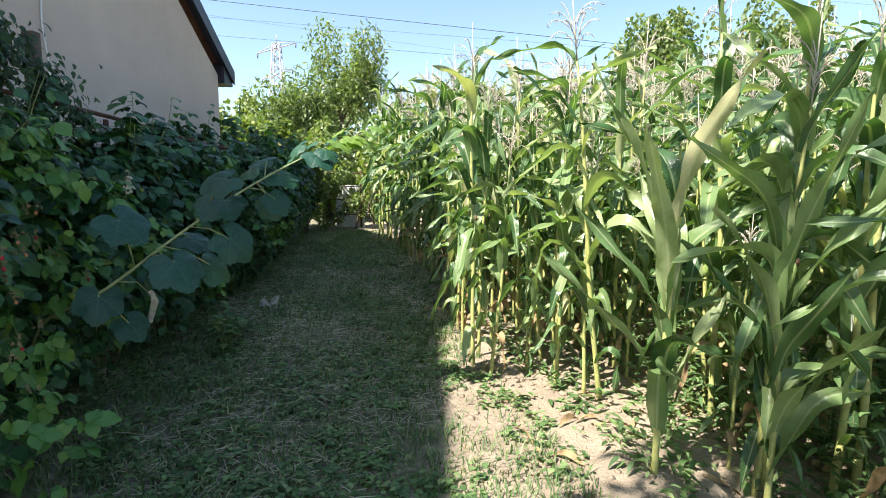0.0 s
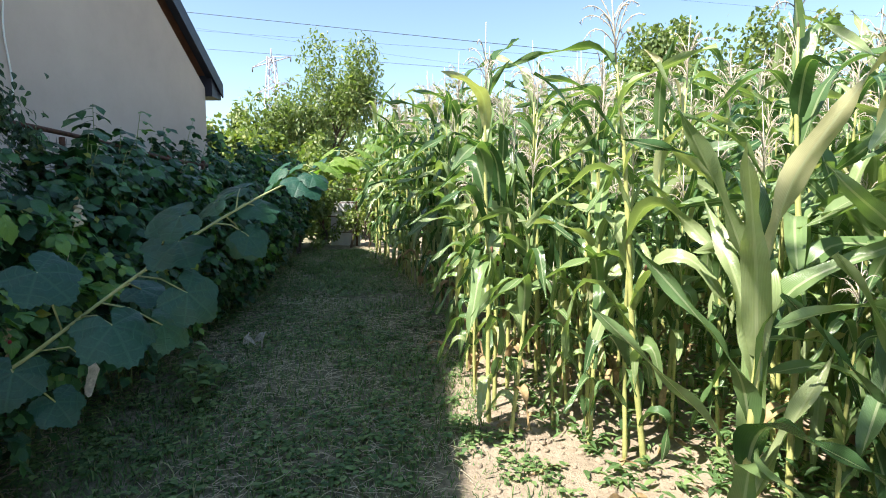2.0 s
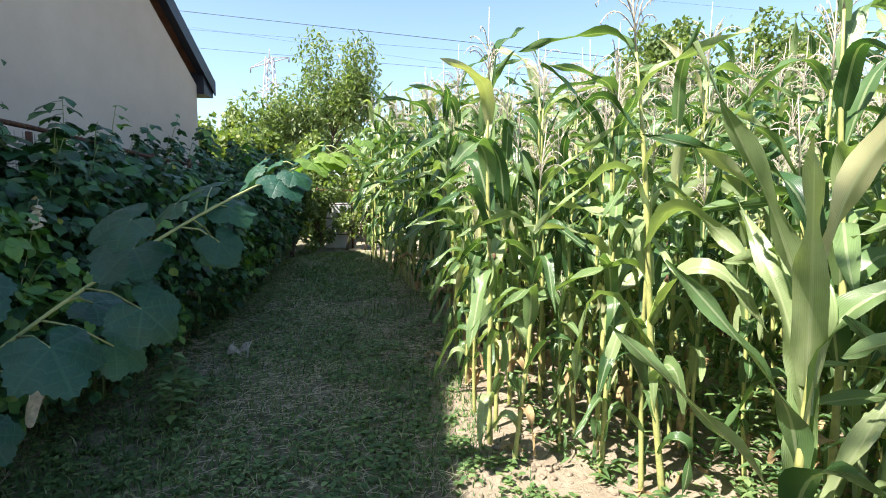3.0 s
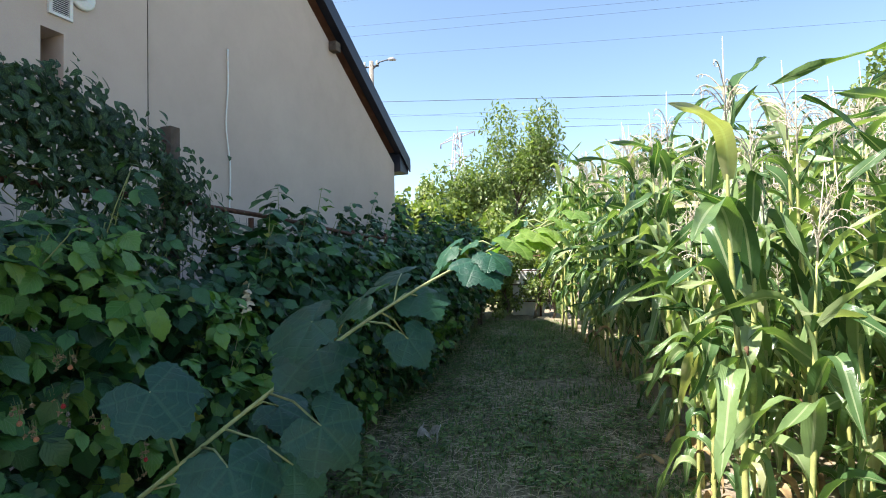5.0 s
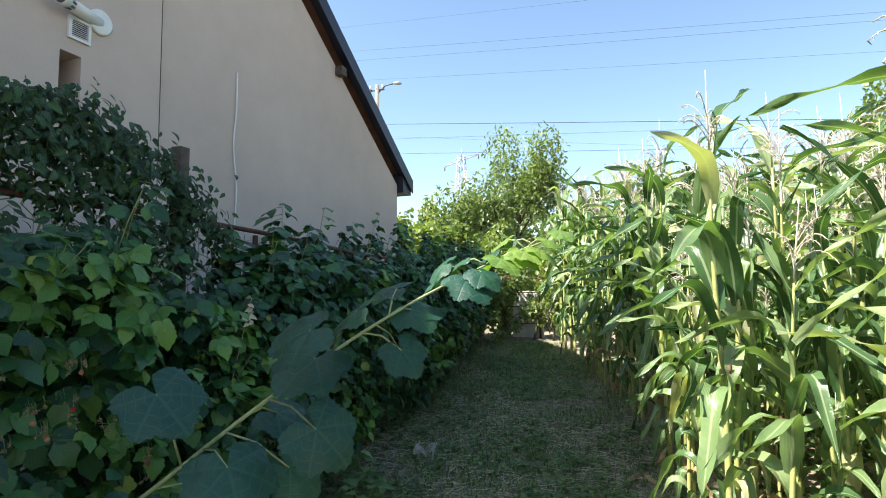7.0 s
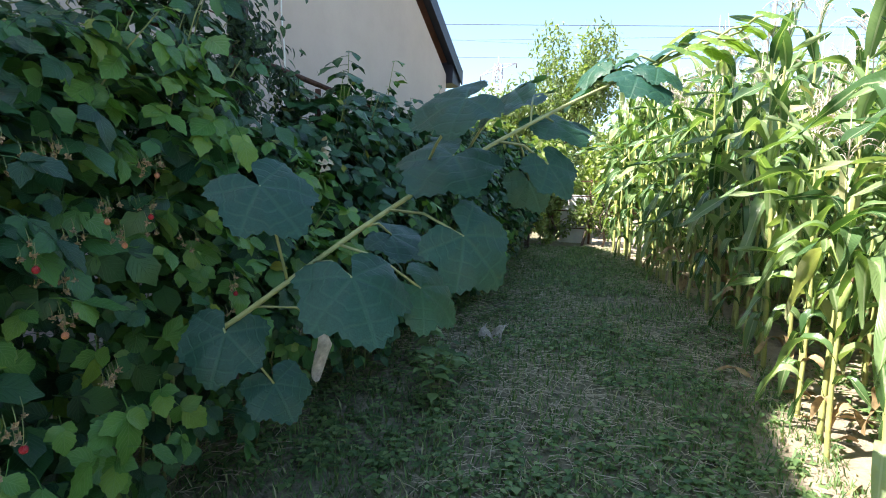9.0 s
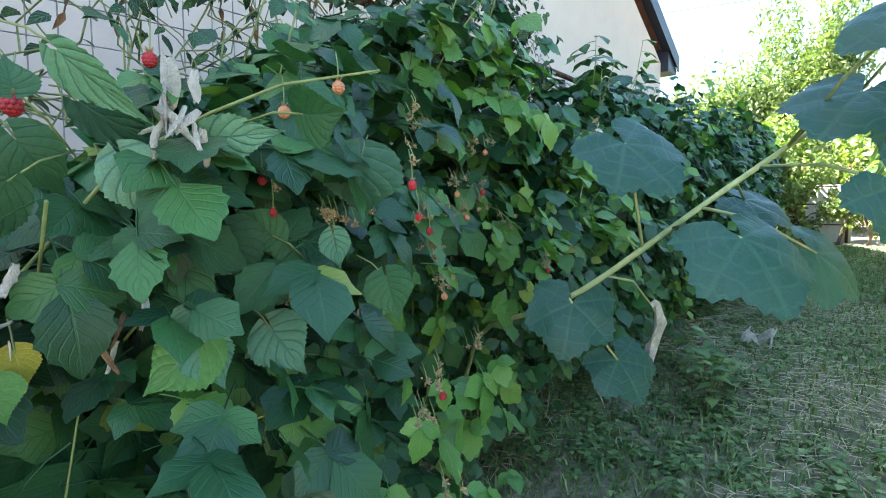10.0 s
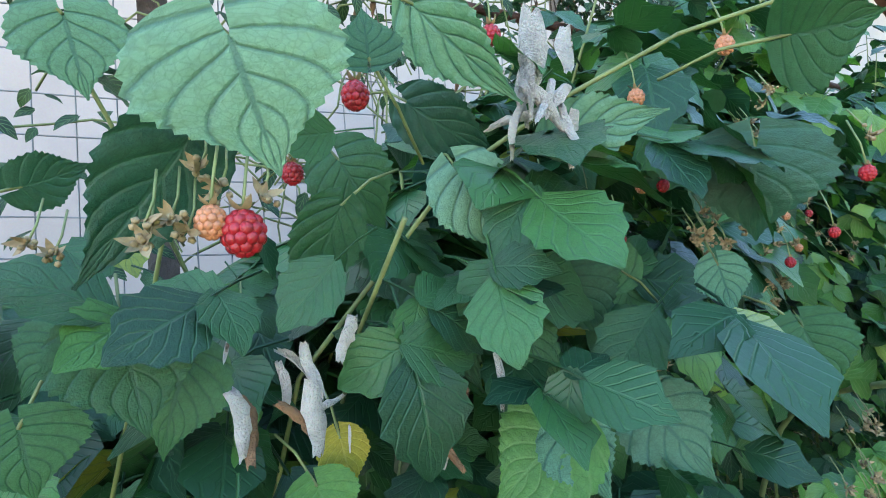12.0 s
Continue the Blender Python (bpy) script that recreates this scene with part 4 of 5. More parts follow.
def build_cable(a, b, sag, radius):
    a, b = np.array(a), np.array(b)
    pts = [a + (b - a) * s - np.array((0, 0, sag * 4 * s * (1 - s))) for s in np.linspace(0, 1, 40)]
    tagged(part("power_cable", tube(pts, radius, 4, False), M_CABLE), "thin dark overhead power cable across the sky", "cable", "overhead cables")


CABLES = [(19.8, 7.7, 43.0, 0.022), (17.7, 9.3, 44.0, 0.010), (20.4, 4.1, 45.0, 0.007), (17.0, 8.0, 46.0, 0.014), (30.7, 20.2, 61.0, 0.012), (33.7, 24.0, 62.0, 0.014), (35.7, 24.9, 63.0, 0.014), (39.3, 31.0, 64.0, 0.012)]
for z_left, z_right, y, thick in CABLES:
    build_cable((-55, y, z_left), (70, y, z_right), 0.25, thick)


def build_mast(x, side, low, high, label):
    """A tall pole that carries some of the cables at one end."""
    m = thing("utility_mast", label, "mast", "cable masts")
    some = [c for c in CABLES if low < c[2] < high]
    top = max(c[side] for c in some) + 0.6
    mid = sum(c[2] for c in some) / len(some)
    part("pole", tube([(x, mid, 0.3), (x, mid, top)], [0.25, 0.14], 10), M_PYLON, m)
    for c in some:
        part("crossarm", tube([(x, mid, c[side] - 0.02), (x, c[2], c[side] - 0.02)], 0.04, 5), M_PYLON, m)


build_mast(-55, 0, 40, 50, "grey pole carrying low cables far off")
build_mast(70, 1, 40, 50, "grey pole carrying low cables far off")
build_mast(-55, 0, 60, 70, "tall grey mast carrying high cables far off")
build_mast(70, 1, 60, 70, "tall grey mast carrying high cables far off")


def build_street_lamp():
    s = thing("street_lamp", "street lamp arm on a pole behind the roof", "street lamp")
    x, y = -8.95, 19.0
    part("pole", tube([(x, y, rise(y) - 0.1), (x, y, 9.45)], [0.12, 0.08], 10), M_STAKE, s)
    part("arm", tube([(x, y, 9.1), (x + 0.35, y, 9.38), (x + 0.75, y, 9.42)], 0.025, 6), M_GREY, s)
    part("lamp_head", tube([(x + 0.7, y, 9.42), (x + 0.85, y, 9.42), (x + 1.0, y, 9.36)], [0.04, 0.075, 0.03], 10), M_PYLON, s)
    part("crossbar", tube([(x - 0.3, y, 9.25), (x + 0.3, y, 9.25)], 0.035, 6), M_GREY, s)
    for d in (-0.25, 0.0, 0.25):
        part("insulator", tube([(x + d, y - 0.05, 9.26), (x + d, y - 0.05, 9.42)], 0.035, 8), M_WHITE, s)


build_street_lamp()


# ---- garden end ----
def build_end_fence():
    f = thing("garden_end_fence", "whitewashed low wall and wire fence at path end", "fence")
    y, z = 12.5, rise(12.5)
    part("panel", box((-2.5, y, z - 0.05), (-1.85, y + 0.08, z + 0.98)), M_CHALK, f, "sunlit whitewashed panel", False)
    for x in (-3.4, -2.65, -1.9, -1.1):
        part("post", tube([(x, y - 0.1, z - 0.1), (x, y - 0.1, z + 1.3)], 0.025, 6), M_RUST, f)
    for h in (0.3, 0.65, 0.95, 1.25):
        part("rail", tube([(-3.5, y - 0.1, z + h), (-1.0, y - 0.1, z + h)], 0.012, 5), M_RUST, f)


def build_pole():
    z = rise(12.1)
    tagged(part("leaning_stick", tube([(-2.0, 12.1, z - 0.05), (-1.85, 12.15, z + 0.6), (-1.65, 12.2, z + 1.15)], [0.03, 0.028, 0.02], 7), M_BARK), "dark stick leaning against the end fence", "stick")


build_end_fence()
build_pole()


# ---- the large leaning plant ----
def build_big_plant():
    p = thing("lobed_leaf_plant", "leaning plant with thick pale stem and large lobed leaves", "plant")
    ctl = np.array([(-2.45, 2.95, 0.15), (-2.15, 2.75, 0.85), (-1.57, 2.36, 1.05), (-1.29, 2.53, 1.31), (-1.05, 2.80, 1.54), (-0.85, 2.95, 1.68), (-0.62, 3.04, 1.80), (-0.44, 3.08, 1.87)])
    s = np.linspace(0, 1, 40)
    pts = np.column_stack([np.interp(s, np.linspace(0, 1, len(ctl)), ctl[:, i]) for i in range(3)])
    for _ in range(3):
        pts[1:-1] = (pts[:-2] + 2 * pts[1:-1] + pts[2:]) / 4
    part("stem", tube(pts, np.linspace(0.0085, 0.0032, 40), 8), M_BIGSTEM, p, "thick pale-green hairy stem")
    r = np.random.default_rng(31)

    def big_leaf(f, out, normal, reach, size, young=False):
        """One stalked leaf: place along the stem, way of its stalk, way its face looks, lengths."""
        at = pts[min(39, int(f * 39))]
        d = unit(np.array(out) + r.normal(0, 0.1, 3))
        end = at + d * reach
        part("leaf_stalk", tube([at, at + d * reach * 0.5 + (0, 0, 0.015), end], [0.004, 0.0035, 0.003], 5), M_BIGSTEM, p)
        leaf = part("leaf", lobed(int(r.integers(0, 9999))), M_TIP if young else M_BIG, p, "yellow-green young lobed leaf" if young else "broad dark-green lobed leaf")
        rot = frame_of(d * (1, 1, 0.3) + np.array((0, 0, -0.55)), np.array(normal) + r.normal(0, 0.12, 3))
        leaf.matrix_basis = Matrix.Translation(end) @ Matrix(rot.tolist()).to_4x4() @ Matrix.Diagonal((size, size, size, 1))

    def placed_leaf(centre, tip, normal, size):
        """A broad leaf whose blade lies round a point, on a stalk from the stem's nearest point."""
        size = 0.78 * size
        joint = np.array(centre) - 0.15 * size * unit(tip)
        at = pts[int(np.argmin(np.linalg.norm(pts + np.array((0.03, 0.06, 0.05)) - joint, axis=1)))]
        part("leaf_stalk", tube([at, (at + joint) / 2 + (0, 0, 0.02), joint], [0.004, 0.0035, 0.003], 5), M_BIGSTEM, p)
        leaf = part("leaf", lobed(int(r.integers(0, 9999))), M_BIG, p, "broad dark-green lobed leaf")
        rot = frame_of(tip, np.array(normal) + r.normal(0, 0.08, 3))
        leaf.matrix_basis = Matrix.Translation(joint) @ Matrix(rot.tolist()).to_4x4() @ Matrix.Diagonal((size, size, size, 1))

    # The broad old leaves, one by one from the foot upwards: blade centre, way of the tip, face, size.
    for row in (((-1.481, 2.482, 0.894), (0.5, -0.1, -0.5), (0.6, -0.6, 0.6), 0.18), ((-1.566, 2.381, 1.03), (0.1, -0.4, -0.6), (0.4, -0.8, 0.45), 0.22), ((-1.41, 2.357, 1.392), (0.6, 0.0, -0.45), (0.4, -0.5, 0.8), 0.25),
                ((-1.198, 2.389, 1.197), (0.5, -0.3, -0.45), (0.5, -0.55, 0.75), 0.27), ((-1.1, 2.55, 1.17), (0.7, 0.3, -0.5), (0.6, -0.5, 0.7), 0.2),
                ((-1.264, 2.712, 1.285), (0.7, 0.2, -0.25), (0.3, -0.3, 1.0), 0.2), ((-0.98, 2.502, 1.295), (0.6, 0.2, -0.6), (0.6, -0.6, 0.6), 0.23), ((-1.073, 2.563, 1.481), (-0.2, -0.5, -0.3), (0.25, -0.5, 0.9), 0.26),
                ((-1.0, 2.42, 1.585), (-0.6, -0.3, -0.25), (0.1, -0.5, 0.9), 0.21), ((-0.95, 2.6, 1.63), (-0.5, 0.1, -0.2), (0.1, -0.5, 0.9), 0.22), ((-0.89, 2.964, 1.616), (0.5, -0.3, -0.3), (0.2, -0.45, 0.9), 0.22),
                ((-0.989, 3.084, 1.446), (0.4, 0.0, -0.7), (0.5, -0.7, 0.5), 0.18), ((-0.88, 2.85, 1.48), (0.5, 0.0, -0.6), (0.6, -0.6, 0.6), 0.18), ((-1.0, 3.0, 1.7), (-0.7, 0.1, -0.1), (0.0, -0.4, 1.0), 0.2)):
        placed_leaf(*row)
    for k in range(16):
        f = 0.77 + 0.23 * k / 15
        side = 1 if k % 2 else -1
        size = 0.145 - 0.07 * (f - 0.77) / 0.23
        big_leaf(f, (0.75 * side, -0.4 * side + r.normal(0, 0.3), 0.15), (0.25 * side, -0.35, 1.0), 0.09, size * r.uniform(0.8, 1.15), k > 3 and k % 4 != 2)
    # A dead leaf hanging from the stem.
    v, u = [], []
    for i in range(10):
        t = i / 9
        w = 0.035 * math.sin(math.pi * (0.1 + 0.85 * t)) + 0.004
        for k in range(5):
            c = k / 2 - 1
            v.append((-1.476 + 0.012 * math.sin(5 * t) + 0.02 * abs(c), 2.63 + c * w, 1.03 - 0.15 * t + 0.012 * math.sin(9 * t + 3 * c)))
            u.append((k / 4, t))
    part("dead_leaf", Geo().add(v, [(i * 5 + k, i * 5 + k + 1, i * 5 + k + 6, i * 5 + k + 5) for i in range(9) for k in range(4)], None, u), M_DEAD, p, "grey withered hanging leaf")
    part("leaf_stalk", tube([(-1.476, 2.63, 1.03), (-1.5, 2.58, 1.09), (-1.5, 2.42, 1.12)], 0.003, 5), M_BIGSTEM, p)


build_big_plant()


# ---- grass, weeds and straw ----
def build_grass():
    r = np.random.default_rng(21)
    g = Geo()
    n = 62000
    y = 0.9 + 10.8 * r.uniform(0, 1, n) ** 1.6
    for k in range(n):
        yy = y[k]
        x = r.uniform(-3.3, corn_edge(yy) + 0.05)
        if noise.noise((x * 1.7, yy * 1.7, 8.0)) < -0.22 and r.uniform() < 0.7:
            continue
        h = r.uniform(0.02, 0.085)
        a = r.uniform(0, 6.28)
        w = r.uniform(0.002, 0.0048)
        d, b = np.array((math.cos(a), math.sin(a), 0)), np.array((-math.sin(a), math.cos(a), 0))
        p = np.array((x, yy, ground_z(x, yy) - 0.004))
        lean = r.uniform(0.2, 1.2)
        v = [p - b * w, p + b * w, p + d * h * lean * 0.4 + b * w * 0.8 + (0, 0, h * 0.6), p + d * h * lean * 0.4 - b * w * 0.8 + (0, 0, h * 0.6), p + d * h * lean + (0, 0, h * 0.85)]
        g.add(v, [(0, 1, 2, 3)], [(3, 2, 4)], [(0.3, 0), (0.7, 0), (0.7, 0.5), (0.3, 0.5), (0.5, 1)])
    tagged(part("grass", g, M_GRASS), "short trodden grass on the garden path", "grass", kind="stuff")
    g = Geo()
    small = [leaflet(3, 1, 0.42, 0.2, 0.4, 0.0, 0.0, 800 + k) for k in range(4)]
    for _ in range(6200):
        yy = 1.0 + 10.5 * r.uniform() ** 1.6
        x = r.uniform(-3.2, corn_edge(yy) + 0.1)
        if noise.noise((x * 1.2, yy * 1.2, 18.0)) + 0.5 * noise.noise((x * 4.2, yy * 4.2, 8.0)) < -0.08 + 0.08 * (x + 1.0):
            continue
        z = ground_z(x, yy)
        for k in range(int(r.integers(5, 13))):
            a = r.uniform(0, 6.28)
            g.put(small[k % 4], frame_of((math.cos(a), math.sin(a), r.uniform(0, 0.5)), (0, 0, 1)), (x + r.normal(0, 0.03), yy + r.normal(0, 0.03), z + r.uniform(0.005, 0.05)), r.uniform(0.014, 0.045))
    tagged(part("path_weeds", g, M_WEED), "low broad-leaved weeds among the path grass", "weeds", kind="stuff")
    g = Geo()
    for _ in range(15000):
        yy = 1.0 + 10.5 * r.uniform() ** 1.5
        x = r.uniform(-2.9, corn_edge(yy))
        if noise.noise((x * 0.9 + 3, yy * 0.6, 28.0)) < -0.1:
            continue
        a, ln = r.uniform(0, 6.28), r.uniform(0.03, 0.16)
        p = np.array((x, yy, ground_z(x, yy) + r.uniform(0.006, 0.03)))
        d = np.array((math.cos(a), math.sin(a), r.normal(0, 0.1))) * ln
        g.put(tube([p, p + d * 0.5 + (0, 0, 0.004), p + d], 0.0019, 3, False), np.eye(3), (0, 0, 0))
    tagged(part("straw_litter", g, M_STRAW), "dry pale straw lying on the path", "straw", kind="stuff")
    # Weeds under the corn.
    g = Geo()
    narrow = [leaflet(3, 1, 0.2, 0.2, 0.5, 0.0, 0.0, 820 + k) for k in range(4)]
    for _ in range(3600):
        yy = 1.4 + 9.5 * r.uniform() ** 1.3
        x = corn_edge(yy) + 0.25 + 5.0 * r.uniform() ** 1.3
        z, h = ground_z(x, yy), r.uniform(0.06, 0.6)
        if x < corn_edge(yy) + 0.9:
            if r.uniform() < 0.6:
                continue
            h *= 0.3
        for k in range(int(6 + h * 22)):
            f = r.uniform(0.05, 1)
            a = r.uniform(0, 6.28)
            g.put(narrow[k % 4], frame_of((math.cos(a), math.sin(a), r.uniform(-0.3, 0.8)), (0, 0, 1)), (x + r.normal(0, 0.04), yy + r.normal(0, 0.04), z + h * f), r.uniform(0.03, 0.09))
    tagged(part("field_weeds", g, M_WEED), "leafy green weeds growing between the corn", "weeds", kind="stuff")


build_grass()


# ---- tall shoots against the wall ----
def build_shoot(x, y, top, seed, label):
    s = thing("raspberry_cane", label, "bush", "tall canes")
    r = np.random.default_rng(seed)
    z0 = rise(y) - 0.03
    for c in range(4):
        dx, dy, h = r.normal(0, 0.12), r.normal(0, 0.14), (top + 0.16 - z0) * r.uniform(0.88, 1.0)
        pts = [np.array((x + dx * t, y + dy * t, z0 + h * t)) for t in np.linspace(0, 1, 10)]
        part("cane", tube(pts, np.linspace(0.006, 0.002, 10), 5), M_CANE, s)
        g = Geo()
        for f in np.arange(0.4, 1.0, 0.013):
            p = pts[0] + (pts[-1] - pts[0]) * f
            a = r.uniform(0, 6.28)
            g.put(RASP_LO[int(r.integers(0, 6))], frame_of((math.cos(a), math.sin(a), -0.35), (0.2, r.normal(0, 0.2), 1)), p, r.uniform(0.2, 0.34) * (1.25 - 0.6 * f))
        tagged(part("foliage", g, M_RASP, s), kind="stuff")


build_shoot(-3.05, 6.35, 2.33, 1, "tall leafy cane rising against the house wall")
build_shoot(-3.1, 7.9, 2.5, 2, "tall dark leafy cane at the house corner")
build_shoot(-2.75, 4.75, 2.22, 3, "tall leafy cane rising over the fence rail")
build_shoot(-2.6, 4.1, 1.98, 4, "tall leafy cane beside the fence post")
build_shoot(-3.2, 9.6, 2.6, 5, "tall dark leafy cane beyond the fence")


def build_seed_stalk():
    s = thing("dry_seed_stalk", "pale dry seed stalk among the raspberry leaves", "plant")
    z0 = rise(3.53)
    part("stem", tube([(-2.3, 3.5, z0), (-2.2, 3.52, 1.1), (-2.06, 3.53, 1.66)], [0.0025, 0.002, 0.0015], 5), M_STRAW, s)
    r = np.random.default_rng(4)
    for k in range(12):
        p = np.array((-2.07, 3.53, 1.5 + 0.014 * k)) + r.normal(0, 0.014, 3)
        part("husk", Geo().put(leaflet(3, 1, 0.3, 0.4, 0.3, 0, 0, k), frame_of((r.normal(0, 1), r.normal(0, 1), -0.3), (1, -0.5, 0.4)), p, 0.045), M_STRAW, s)


build_seed_stalk()


def build_stub(x, y, tall, seed):
    """A cut dry stalk with a shred of leaf still on it."""
    r = np.random.default_rng(seed)
    s = thing("dry_stub", "bleached dry plant stub standing on the path", "stub", "dry stubs")
    z = ground_z(x, y)
    part("stem", tube([(x, y, z - 0.02), (x + 0.01, y, z + tall * 0.6), (x + 0.035, y + 0.01, z + tall)], [0.009, 0.008, 0.005], 6), M_DEAD, s)
    for k in range(3):
        part("shred", Geo().put(leaflet(6, 1, 0.16, 0.5, 0.8, 0, 0, seed + k), frame_of((r.normal(0, 0.6), -0.4, -0.9), (0.4, -0.9, 0.3)), (x + 0.02, y, z + tall * r.uniform(0.7, 1.0)), tall * 0.7), M_DEAD, s)


build_stub(-1.83, 5.28, 0.15, 3)
build_stub(-1.67, 5.24, 0.16, 8)
build_stub(-1.76, 5.4, 0.08, 5)


def build_pale_weed(x, y, seed):
    w = thing("path_weed", "pale-green leafy weed at the foot of the hedge", "weed", "pale weeds")
    r = np.random.default_rng(seed)
    z = ground_z(x, y)
    for k in range(5):
        a = r.uniform(0, 6.28)
        top = np.array((x + 0.1 * math.cos(a), y + 0.1 * math.sin(a), z + r.uniform(0.12, 0.3)))
        part("stem", tube([(x, y, z - 0.01), (np.array((x, y, z)) + top) / 2 + (0, 0, 0.03), top], 0.003, 5), M_CANE, w)
        for j in range(5):
            b = r.uniform(0, 6.28)
            part("leaf", Geo().put(leaflet(7, 2, 0.3, 0.15, 0.4, 0.1, 0.05, seed * 40 + k * 5 + j), frame_of((math.cos(b), math.sin(b), 0.15), (0, 0, 1)), top - (0, 0, 0.025 * j), r.uniform(0.07, 0.13)), M_WEED, w)


for k, (x, y) in enumerate(((-1.78, 4.35), (-1.9, 4.6), (-1.72, 4.1))):
    build_pale_weed(x, y, 3 + k)


def build_clods():
    g = Geo()
    r = np.random.default_rng(61)
    for _ in range(1100):
        y = 1.5 + 5.0 * r.uniform() ** 1.3
        x = corn_edge(y) - 0.35 + r.uniform(0, 2.2)
        s = r.uniform(0.006, 0.03)
        b = blob(s, (0, 0, 0), 4, 6, 0.6)
        b.v[0] = b.v[0] * (1 + r.normal(0, 0.18, (len(b.v[0]), 1)))
        g.put(b, turn_z(r.uniform(0, 6)), (x, y, ground_z(x, y) + s * 0.1))
    tagged(part("soil_clods", g, M_SOIL), "dry crumbled clods on the field soil", "soil", kind="stuff")
    g = Geo()
    for _ in range(110):
        y = 1.6 + 5.0 * r.uniform() ** 1.2
        x = corn_edge(y) - 0.15 + r.uniform(0, 1.6)
        a = r.uniform(0, 6.28)
        leaf = corn_leaf(r.uniform(0.08, 0.25), 0.010, r.uniform(0, 25), r.uniform(0.3, 0.9), r.normal(0, 1.2), int(r.integers(0, 9999)), 1, 6)
        g.put(leaf, turn_z(a), (x, y, ground_z(x, y) + 0.006))
    tagged(part("leaf_litter", g, M_DRYCORN), "dry brown fallen corn leaves on soil", "litter", kind="stuff")


build_clods()


# ---- close raspberry shoot ----
SHOOT = thing("raspberry_shoot", "fruiting raspberry shoot with broad leaves and red berries", "raspberry")
LEAF_SEED = [1000]


VEINS = {"broad_raspberry_leaf": 5.0, "lobed_leaf": 5.0, "yellow_leaf": 7.0}


def quilt(g, veins, depth):
    """Puckers a blade up between its side veins."""
    side = np.abs(g.u[0][:, 0] - 0.5)
    wave = np.sin((g.u[0][:, 1] - 0.9 * side) * veins * 2 * math.pi)
    g.v[0][:, 2] -= depth * wave * np.minimum(1.0, 6 * side) * np.minimum(1.0, (1.02 - g.u[0][:, 1]) * 4)


def broad_leaf(base, tip, normal, length, ratio, material):
    """One broad leaf with its short stalk."""
    LEAF_SEED[0] += 1
    seed = LEAF_SEED[0]
    r = np.random.default_rng(seed)
    g = leaflet(32, 8, ratio, r.uniform(0.05, 0.22), r.uniform(0.1, 0.35), 0.035, (0.9 if ratio > 0.3 else 0.4), seed, 0.012, 0.59)
    quilt(g, VEINS.get(material.name, 6.0), 0.012)
    ob = part("leaf", g, material, SHOOT, "yellow autumn leaf" if material == M_YELLOW else "")
    ob.matrix_basis = Matrix.Translation(base) @ Matrix(frame_of(tip, normal).tolist()).to_4x4() @ Matrix.Diagonal((length, length, length, 1))
    b = np.array(base)
    back = -np.array(tip) * 0.05 + np.array((-0.03, r.normal(0, 0.02), -0.01))
    part("leaf_stalk", tube([b, b + back * 0.5 + (0, 0, 0.006), b + back], 0.0013, 5), M_CANE, SHOOT)


def raspberry(at, radius, material):
    """A berry of many small drupelets with a dry calyx and stalk."""
    g = Geo()
    k = 0
    for ring in range(6):
        a = math.pi * (0.12 + 0.16 * ring)
        n = max(4, int(11 * math.sin(a)))
        for s in range(n):
            w = 2 * math.pi * (s + 0.5 * (ring % 2)) / n
            c = np.array((math.sin(a) * math.cos(w), math.sin(a) * math.sin(w), -1.1 * -math.cos(a))) * radius * 0.7
            g.put(blob(radius * 0.33, (0, 0, 0), 5, 7), np.eye(3), c)
            k += 1
    g.put(blob(radius * 0.75, (0, 0, 0), 6, 10, 1.1), np.eye(3), (0, 0, 0))
    berry = part("berry", g, material, SHOOT, "ripe red raspberry" if material == M_BERRY else "pale unripe raspberry")
    berry.location = at
    star = Geo()
    for s in range(5):
        star.put(leaflet(3, 1, 0.22, 0.2, -0.3, 0.0, 0.0, s), turn_z(s * 1.257) @ turn_x(0.35), (0, 0, radius * 0.95), radius * 1.0)
    part("calyx", star, M_SEPAL, berry)
    p = np.array(at)
    part("stalk", tube([p + (0, 0, radius), p + (-0.004, 0.003, radius + 0.02), p + (-0.015, 0.008, radius + 0.045)], 0.0009, 5), M_CANE, SHOOT)


def sepal_star(at):
    """A dried calyx left after picking."""
    LEAF_SEED[0] += 1
    r = np.random.default_rng(LEAF_SEED[0])
    g = Geo()
    for s in range(6):
        g.put(leaflet(3, 1, 0.25, 0.3, -0.5, 0.0, 0.0, s), turn_z(s * 1.05 + r.normal(0, 0.2)) @ turn_x(r.uniform(-0.2, 0.9)), (0, 0, 0), r.uniform(0.007, 0.012))
    for s in range(7):
        g.put(blob(0.0022, r.normal(0, 0.003, 3), 3, 5), np.eye(3), (0, 0, 0))
    ob = part("dry_calyx", g, M_SEPAL, SHOOT, "dry straw-coloured calyx")
    ob.matrix_basis = Matrix.Translation(at) @ Matrix(frame_of(r.normal(0, 1, 3), (0.8, -0.3, 0.3)).tolist()).to_4x4()
    p = np.array(at)
    part("stalk", tube([p, p + (-0.006, 0.004, 0.012), p + (-0.018, 0.006, 0.03)], 0.0008, 5), M_CANE, SHOOT)


